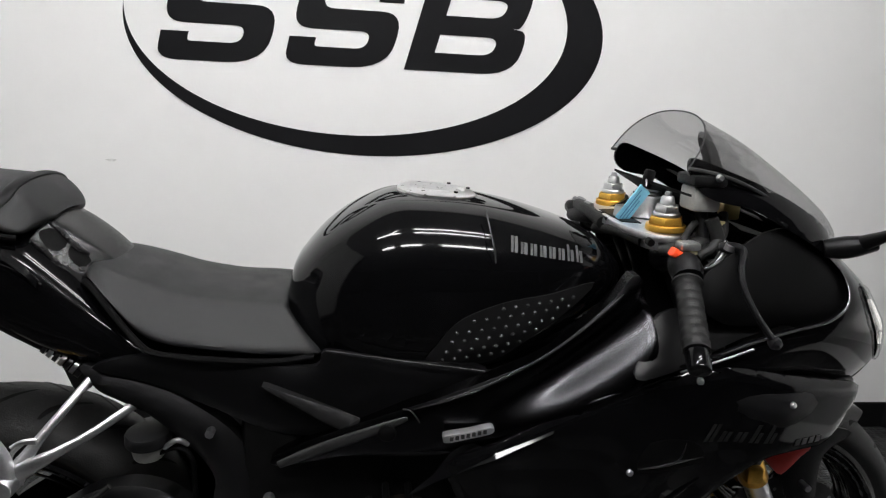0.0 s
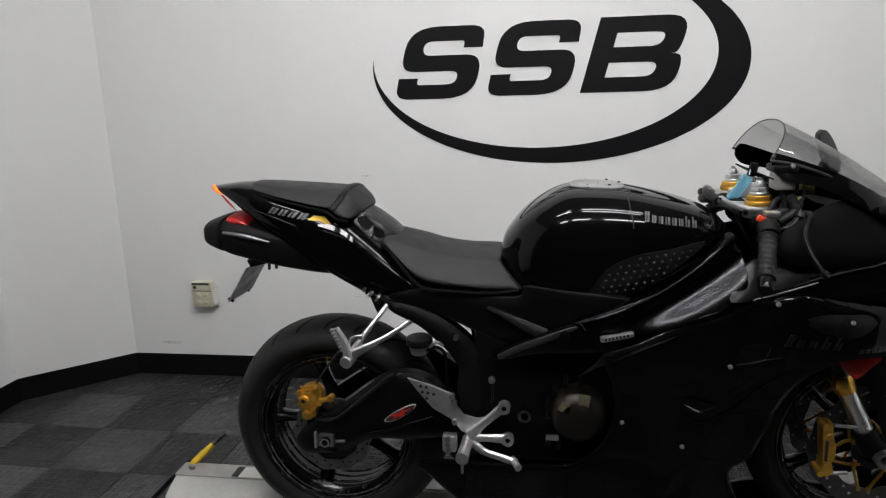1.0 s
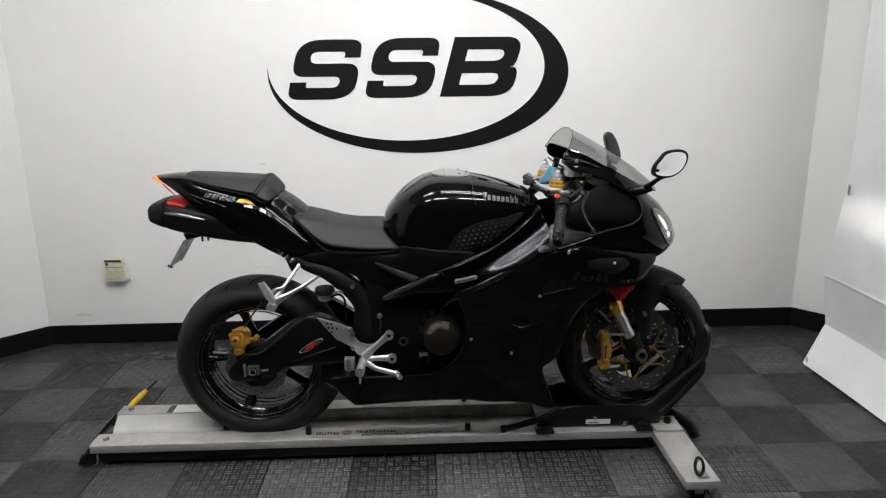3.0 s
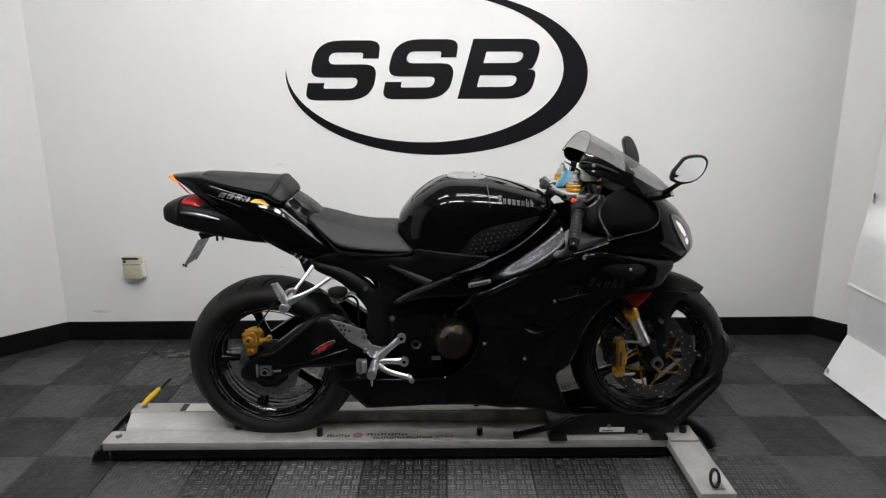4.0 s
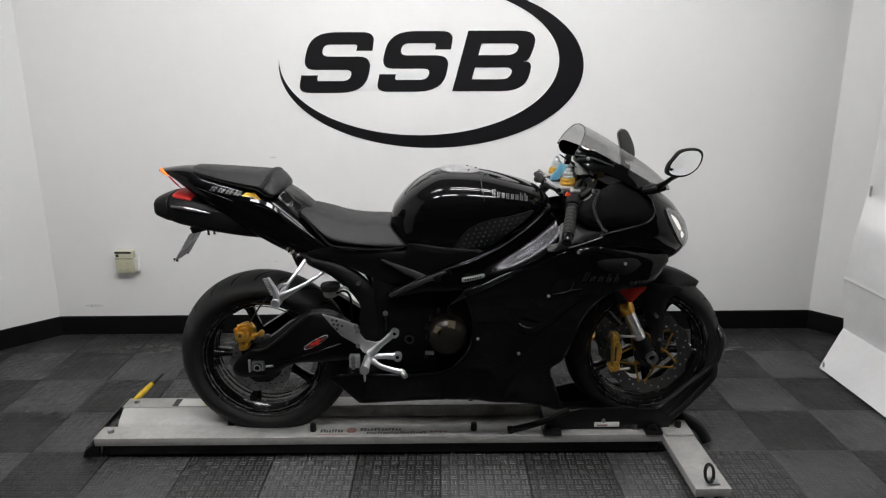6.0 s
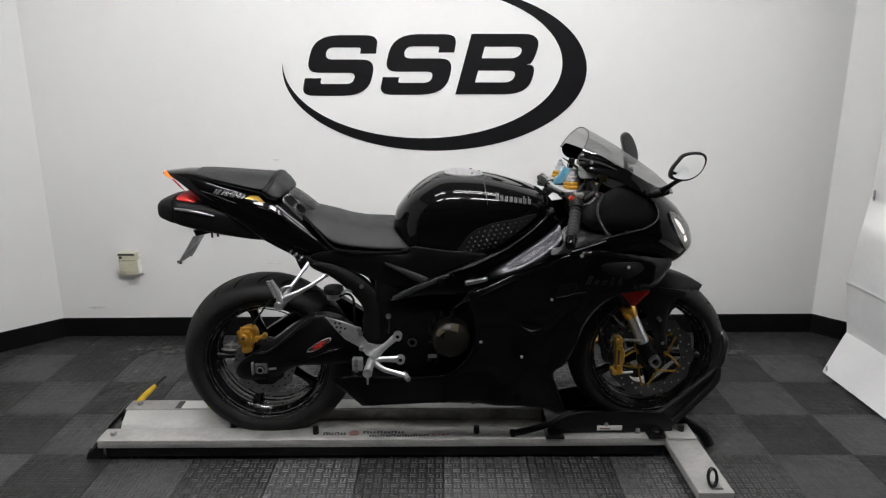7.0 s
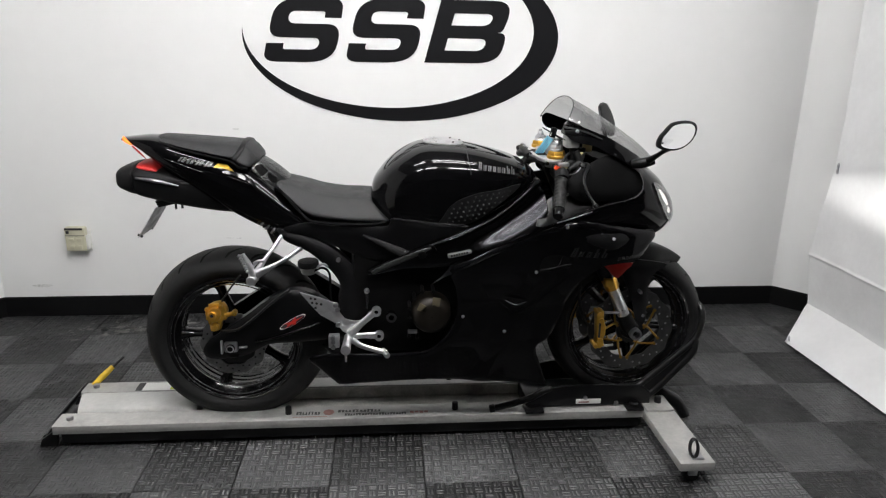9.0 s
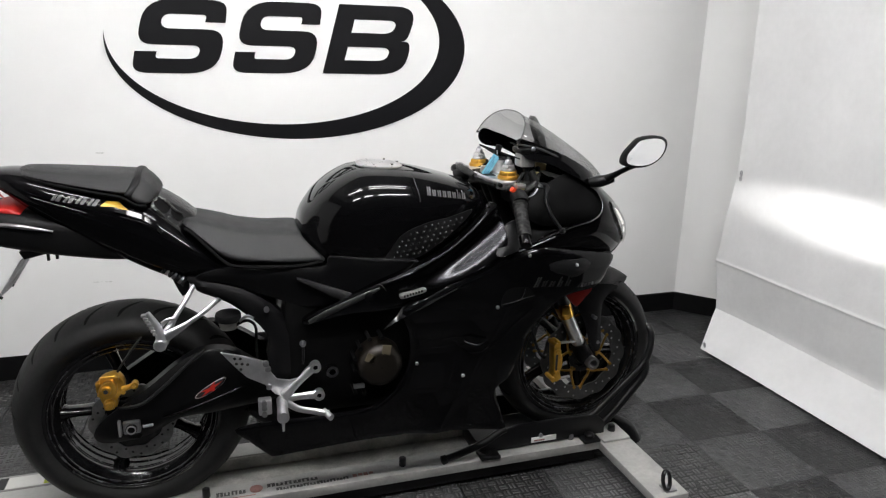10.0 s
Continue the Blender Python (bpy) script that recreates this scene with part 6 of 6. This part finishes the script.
for s in (-1, 1):
    bar = part("clip_on", tube([(1.06, s * 0.1, 0.968), (1.056, s * 0.15, 0.975), (1.05, s * 0.19, 0.965), (1.012, s * 0.31, 0.89)], [0.026, 0.014, 0.012, 0.012]), FRAMEBLACK, bike)
    a0, a1 = Vector((1.044, s * 0.205, 0.956)), Vector((1.014, s * 0.303, 0.895))
    prof = []
    for i in range(41):
        t = i / 40
        prof.append((*a0.lerp(a1, t), 0.0165 + (0.0014 if i % 5 < 3 else 0) + (0.004 if i < 2 else 0)))
    bm = tube([p[:3] for p in prof], [p[3] for p in prof], per=1, segs=20)
    part("grip", bm, RUBBER, bar, "ribbed black rubber grip")
    part("bar_end", rod(a1, a1 + (a1 - a0).normalized() * 0.03, 0.0165, 0.0145, bevel=0.003), PAINT, bar, "black bar-end weight")
    pod = part("switch_pod", tube([(1.052, s * 0.165, 0.975), (1.05, s * 0.185, 0.972), (1.046, s * 0.203, 0.962)], [0.02, 0.024, 0.021]), MATTE, bar)
    if s < 0:
        b = box((-0.009, -0.008, -0.006), (0.009, 0.008, 0.008), 0.003)
        b.transform(Matrix.Translation((1.036, -0.178, 0.991)) @ Matrix.Rotation(radians(30), 4, "Y"))
        part("kill_switch", b, mat("orange_red_switch", (0.7, 0.06, 0.015), 0.4), bar, "orange-red stop switch")
        part("switch_cap", box((1.045, -0.178, 0.996), (1.075, -0.155, 1.008), 0.003), ALLOY, bar)
        part("pod_plate", box((1.05, -0.175, 0.99), (1.072, -0.15, 0.997), 0.002), mat("cream_plastic", (0.5, 0.45, 0.28), 0.5), bar)
    part("lever", tube([(1.085, s * 0.15, 0.985), (1.115, s * 0.17, 1.0), (1.128, s * 0.195, 1.003), (1.11, s * 0.225, 0.985), (1.101, s * 0.25, 0.965), (1.106, s * 0.275, 0.938), (1.122, s * 0.292, 0.91)],
         [0.009, 0.01, 0.008, 0.006, 0.006, 0.006, 0.0065], flat=0.7), FRAMEBLACK if s < 0 else FRAMEBLACK, bar, "black hand lever")
    part("lever_ball", lathe([(0.001, -0.009), (0.007, -0.006), (0.009, 0), (0.007, 0.006), (0.001, 0.009)], (1.125, s * 0.295, 0.905), 16), FRAMEBLACK, bar)
    part("lever_perch", tube([(1.06, s * 0.145, 0.975), (1.085, s * 0.145, 0.985), (1.11, s * 0.165, 0.995)], [0.016, 0.016, 0.012]), MATTE, bar)
    part("pivot_bolt", rod((1.118, s * 0.178, 1.0), (1.119, s * 0.18, 1.008), 0.009, 0.008, segs=12), STEEL, bar)
reservoir = part("fluid_reservoir", box((1.066, -0.155, 1.05), (1.11, -0.11, 1.088), 0.006), MILKY, bike, "milky front brake fluid reservoir")
part("reservoir_cap", box((1.06, -0.16, 1.088), (1.114, -0.105, 1.105), 0.005), MATTE, reservoir)
part("reservoir_arm", tube([(1.09, -0.135, 1.05), (1.095, -0.14, 1.02), (1.09, -0.145, 0.99)], 0.009), MATTE, reservoir)
part("brake_hose", tube([(1.08, -0.13, 0.99), (1.11, -0.12, 1.02), (1.13, -0.1, 0.99), (1.14, -0.06, 0.94)], 0.006), RUBBER, bike)
part("cable", tube([(1.04, -0.16, 0.97), (1.08, -0.14, 1.03), (1.12, -0.11, 1.0), (1.15, -0.08, 0.95)], 0.005), RUBBER, bike)
part("cable", tube([(1.0, 0.1, 0.985), (0.985, 0.14, 1.0), (0.995, 0.18, 0.99)], 0.011), MATTE, bike)
part("wire_plug", box((1.13, -0.13, 1.035), (1.158, -0.112, 1.06), 0.003), mat("tan_plug", (0.4, 0.3, 0.13), 0.5), bike, "tan wiring plug")
part("orange_plug", box((1.128, -0.175, 0.925), (1.143, -0.165, 0.935), 0.002), mat("orange_plug", (0.6, 0.25, 0.02), 0.5), bike)
for pts, r in (([(1.1, -0.15, 1.04), (1.112, -0.155, 1.01), (1.11, -0.15, 0.975), (1.13, -0.13, 0.93)], 0.01), ([(1.075, -0.17, 0.985), (1.1, -0.165, 1.0), (1.122, -0.15, 1.02), (1.13, -0.13, 1.045)], 0.007), ([(1.09, -0.17, 0.975), (1.115, -0.16, 0.98), (1.15, -0.14, 0.99), (1.18, -0.12, 0.98)], 0.006)):
    part("cable", tube(pts, r), RUBBER, bike)
for k in range(3):
    part("wire", tube([(1.06 + 0.006 * k, -0.19, 0.972), (1.085 + 0.006 * k, -0.186, 0.978), (1.108 + 0.005 * k, -0.172, 0.995), (1.115 + 0.004 * k, -0.16, 1.01)], 0.0022, segs=6), STEEL if k == 1 else RUBBER, bike)
part("pod_plate", box((1.112, -0.148, 1.02), (1.126, -0.14, 1.036), 0.002), mat("cream_plug", (0.5, 0.42, 0.2), 0.5), bike)
for pts, q in (([(0.985, -0.02, 1.002), (0.978, 0.04, 1.012), (0.985, 0.1, 1.01), (1.0, 0.15, 1.0)], 0.011), ([(1.0, 0.02, 1.0), (0.982, 0.07, 0.996), (0.985, 0.13, 0.985)], 0.013),
               ([(1.02, -0.1, 0.99), (1.0, -0.05, 0.995), (0.985, 0.01, 0.985)], 0.009), ([(1.035, -0.13, 0.985), (1.07, -0.15, 0.995), (1.1, -0.14, 1.005)], 0.011)):
    part("cable", tube(pts, q), RUBBER, bike)
for x, y, z in ((0.985, 0.04, 1.018), (0.992, 0.1, 1.016), (1.0, 0.145, 1.008), (0.99, -0.02, 1.006)):
    part("cable_nut", rod((x, y, z), (x - 0.004, y + 0.014, z + 0.001), 0.007, segs=8), STEEL, bike)
part("steering_stem", rod((1.06, 0, 0.99), (1.14, 0, 0.8), 0.03), FRAMEBLACK, bike)
part("lower_yoke", plate([(1.1, -0.12), (1.18, -0.13), (1.2, 0), (1.18, 0.13), (1.1, 0.12), (1.09, 0)], 0.79, 0.815, 0.004, 2), FRAMEBLACK, bike)

# front fender
bm = bmesh.new()
rows = []
for i in range(25):
    a = radians(53 + (150 - 53) * i / 24)
    taper = min(1.0, 0.12 + i / 6)
    row = []
    for k in range(13):
        v = -1 + k / 6
        r = 0.318 + 0.014 * (1 - v * v) - 0.05 * abs(v) ** 3 * taper
        row.append(bm.verts.new((1.355 + r * math.cos(a), 0.072 * v * taper, 0.376 + r * math.sin(a))))
    rows.append(row)
for a, b in zip(rows, rows[1:]):
    for k in range(12):
        bm.faces.new((a[k], a[k + 1], b[k + 1], b[k]))
bmesh.ops.recalc_face_normals(bm, faces=bm.faces)
thicken(bm, lambda c: (Vector((1.355, c.y * 0.98, 0.376)) - c).normalized() * 0.003)
fender = part("front_fender", bm, SATIN, bike, "black front fender")
SKIRT = [(1.3, 0.66), (1.4, 0.655), (1.47, 0.64), (1.42, 0.6), (1.405, 0.54), (1.4, 0.46), (1.385, 0.44), (1.365, 0.455), (1.35, 0.52), (1.32, 0.6)]
for s in (-1, 1):
    f = part("fender_skirt", panel(SKIRT, lambda x, z: 0.082 + 0.04 * max(0.0, (0.62 - z) / 0.18), 0.005, 0.014, side=s), MATTE, fender)
    if s < 0:
        for x, z in ((1.372, 0.555), (1.388, 0.47)):
            part("fender_bolt", rod((x, -0.115, z), (x, -0.085, z), 0.006, segs=10), STEEL, fender)

# decals on tail and swingarm
skin_tail = [on_skin(tail)]
# chamfered crest of the cowl under the seat, and the crease below it
bm = bmesh.new()
rows = []
for k, (x, z) in enumerate(spline([(0.012, 0.962), (0.045, 0.953), (0.075, 0.941), (0.1, 0.923), (0.117, 0.902)], 6)):
    w = 0.0125 * min(1.0, 0.35 + k * 0.12)
    y = -0.1175 - 0.06 * x
    rows.append([bm.verts.new((x, y + u * w * math.sin(radians(29.3)), z + u * w * math.cos(radians(29.3)))) for u in (0, 0.5, 1)])
for a, b in zip(rows, rows[1:]):
    for k in range(2):
        bm.faces.new((a[k], a[k + 1], b[k + 1], b[k]))
bmesh.ops.recalc_face_normals(bm, faces=bm.faces)
if sum(f.normal.z for f in bm.faces) < 0:
    bmesh.ops.reverse_faces(bm, faces=bm.faces)
part("cowl_crest", thicken(bm, (0, 0.006, -0.004)), PAINT, tail)
for pts, r in (([(0.025, 0.949), (0.06, 0.937), (0.09, 0.924), (0.12, 0.905)], 0.0016), ([(-0.168, 0.999), (-0.11, 0.98), (-0.05, 0.96)], 0.0014)):
    line = []
    for x, z in pts:
        h = touch(skin_tail, x, z)
        line.append((x, (h[0].y if h else -0.1) - 0.0005, z))
    # Highlights on the cowl's creases, drawn in paler metal.
    part("cowl_crease", tube(line, r, segs=8), CHROMEBLACK, tail)
for bar in word(-0.128, -0.022, 0.992, 0.014, 0.014, 4, 0.8, -0.17, 0.7):
    part("tail_mark", decal([bar], skin_tail), GREYDECAL, tail, "grey slanted bars")
part("tail_mark", decal([[(-0.005, 0.985), (0.022, 0.982), (0.05, 0.957), (0.03, 0.965), (0.012, 0.972), (-0.018, 0.975)]], skin_tail), GOLDDECAL, tail, "gold flash")
ell = [(0.2056 + 0.041 * math.cos(a) + 0.004 * math.sin(a), 0.4722 + 0.02 * math.cos(a) + 0.014 * math.sin(a)) for a in np.linspace(0, 2 * math.pi, 24, endpoint=False)]
ell2 = [(0.2056 + 0.94 * (x - 0.2056), 0.4722 + 0.9 * (z - 0.4722)) for x, z in ell]
skin_arm = [on_skin(swingarm)]
part("swingarm_mark", decal([ell], skin_arm), WHITE, swingarm, "pale oval outline")
part("swingarm_mark", decal([ell2], skin_arm, 0.002), BLACKPRINT, swingarm)
star = []
for k in range(10):
    a = math.pi / 2 + k * math.pi / 5
    r = (0.03 if k % 2 == 0 else 0.011)
    star.append((0.2056 + r * (1.05 * math.cos(a) + 0.35 * math.sin(a)), 0.4722 + r * 0.62 * math.sin(a) + 0.4 * r * math.cos(a)))
part("swingarm_mark", decal([star], skin_arm, 0.0028), RED, swingarm, "red star-like shape")


# the machine's true width and place on the dolly
for ob in (bike, key):
    at = HOME[ob]
    ob.location = (0.637 + (at.x - 0.637) * 1.012, 0.045 + 1.15 * at.y, 1.378 - (1.378 - at.z) * 1.012)
    ob.scale = (1.012, 1.15, 1.012)


# ---- headlight beam on the tarp ----
spot = bpy.data.lights.new("headlight_beam", "SPOT")
spot.energy, spot.spot_size, spot.spot_blend, spot.color, spot.shadow_soft_size = 44, radians(86), 0.75, (1, 0.98, 0.95), 0.01
beam = new("headlight_beam", spot)
beam.matrix_world = look((1.5, -0.04, 0.86), (2.55, 0.0, 0.745)) @ Matrix.Diagonal((1, 0.15, 1, 1))


# ---- floor tiles ----
P, TX, TY = 0.305, 0.327, -0.0465
bm = bmesh.new()
h = P / 2 - 0.0012
box((-h, -h, -0.012), (h, h, -0.001), 0.0015, bm=bm, segs=1)
cells = 10
for i in range(cells):
    for j in range(cells):
        cx, cy = (i + 0.5) * P / cells - P / 2, (j + 0.5) * P / cells - P / 2
        for d in (-0.0062, 0.0062):
            lx, ly = (0.0122, 0.0036) if (i + j) % 2 else (0.0036, 0.0122)
            ox, oy = (cx, cy + d) if (i + j) % 2 else (cx + d, cy)
            v = [bm.verts.new((ox + sx * (lx - e), oy + sy * (ly - e), z)) for z, e in ((-0.001, 0.0), (0.0006, 0.0008), (0.0011, 0.0022)) for sx, sy in ((-1, -1), (1, -1), (1, 1), (-1, 1))]
            for b in (0, 4):
                for q in range(4):
                    bm.faces.new((v[b + q], v[b + (q + 1) % 4], v[b + 4 + (q + 1) % 4], v[b + 4 + q])).material_index = 1
            bm.faces.new(v[8:12]).material_index = 1
tile_mesh = []  # dark and grey with treads painted bright for wear and sheen, then plain treads
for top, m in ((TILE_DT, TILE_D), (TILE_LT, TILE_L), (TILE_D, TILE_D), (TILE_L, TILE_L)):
    me = bpy.data.meshes.new("tile")
    bm.to_mesh(me)
    me.materials.append(m)
    me.materials.append(top)
    me.shade_smooth()
    me.set_sharp_from_angle(angle=radians(50))
    tile_mesh.append(me)
bm.free()
rest = []
for i in range(-16, 19):
    for j in range(-23, 4):
        x, y = TX + (i + 0.5) * P, TY + (j + 0.5) * P
        k = 0 if (i + j) % 2 or j > 2 else 1  # the cut row along the back wall is all dark
        if -7 <= i <= 8 and j >= -5:
            # Only tiles in front of the dolly get the painted tread sheen.
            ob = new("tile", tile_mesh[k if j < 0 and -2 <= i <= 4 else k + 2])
            ob.location = (x, y, 0)
            ob.parent = floor
        elif XA < x < XB and y > YF and (j < -5 or X0 < x < X1):
            rest.append((x, y, k))
bm = bmesh.new()
for x, y, k in rest:
    f = bm.faces.new([bm.verts.new((x + a * h, y + b * h, -0.001)) for a, b in ((-1, -1), (1, -1), (1, 1), (-1, 1))])
    f.material_index = k
ob = part("tile_field", bm, [TILE_D, TILE_L], floor, smooth=0, kind="stuff")
# plaster dust swept against the back wall
rnd = random.Random(11)
bm = bmesh.new()
for _ in range(260):
    x = rnd.choice((rnd.gauss(-0.75, 0.28), rnd.gauss(-0.6, 0.2), rnd.gauss(1.95, 0.14)))
    y = min(back(x) - 0.06, rnd.gauss(0.93, 0.05))
    if not X0 + 0.45 < x < X1 - 0.5:
        continue
    r = rnd.uniform(0.002, 0.006) * (3 if rnd.random() < 0.12 else 1)
    n, turn = 7, rnd.uniform(0, 3)
    bm.faces.new([bm.verts.new((x + 1.9 * r * rnd.uniform(0.6, 1.2) * math.cos(turn + 6.283 * q / n), y + r * rnd.uniform(0.6, 1.2) * math.sin(turn + 6.283 * q / n), 0.0016)) for q in range(n)])
for f in bm.faces:
    if f.normal.z < 0:
        f.normal_flip()
part("floor_dust", bm, mat("pale_plaster_dust", (0.13, 0.128, 0.122), 0.8, var=0.4, scale=30), floor, smooth=0, kind="stuff")
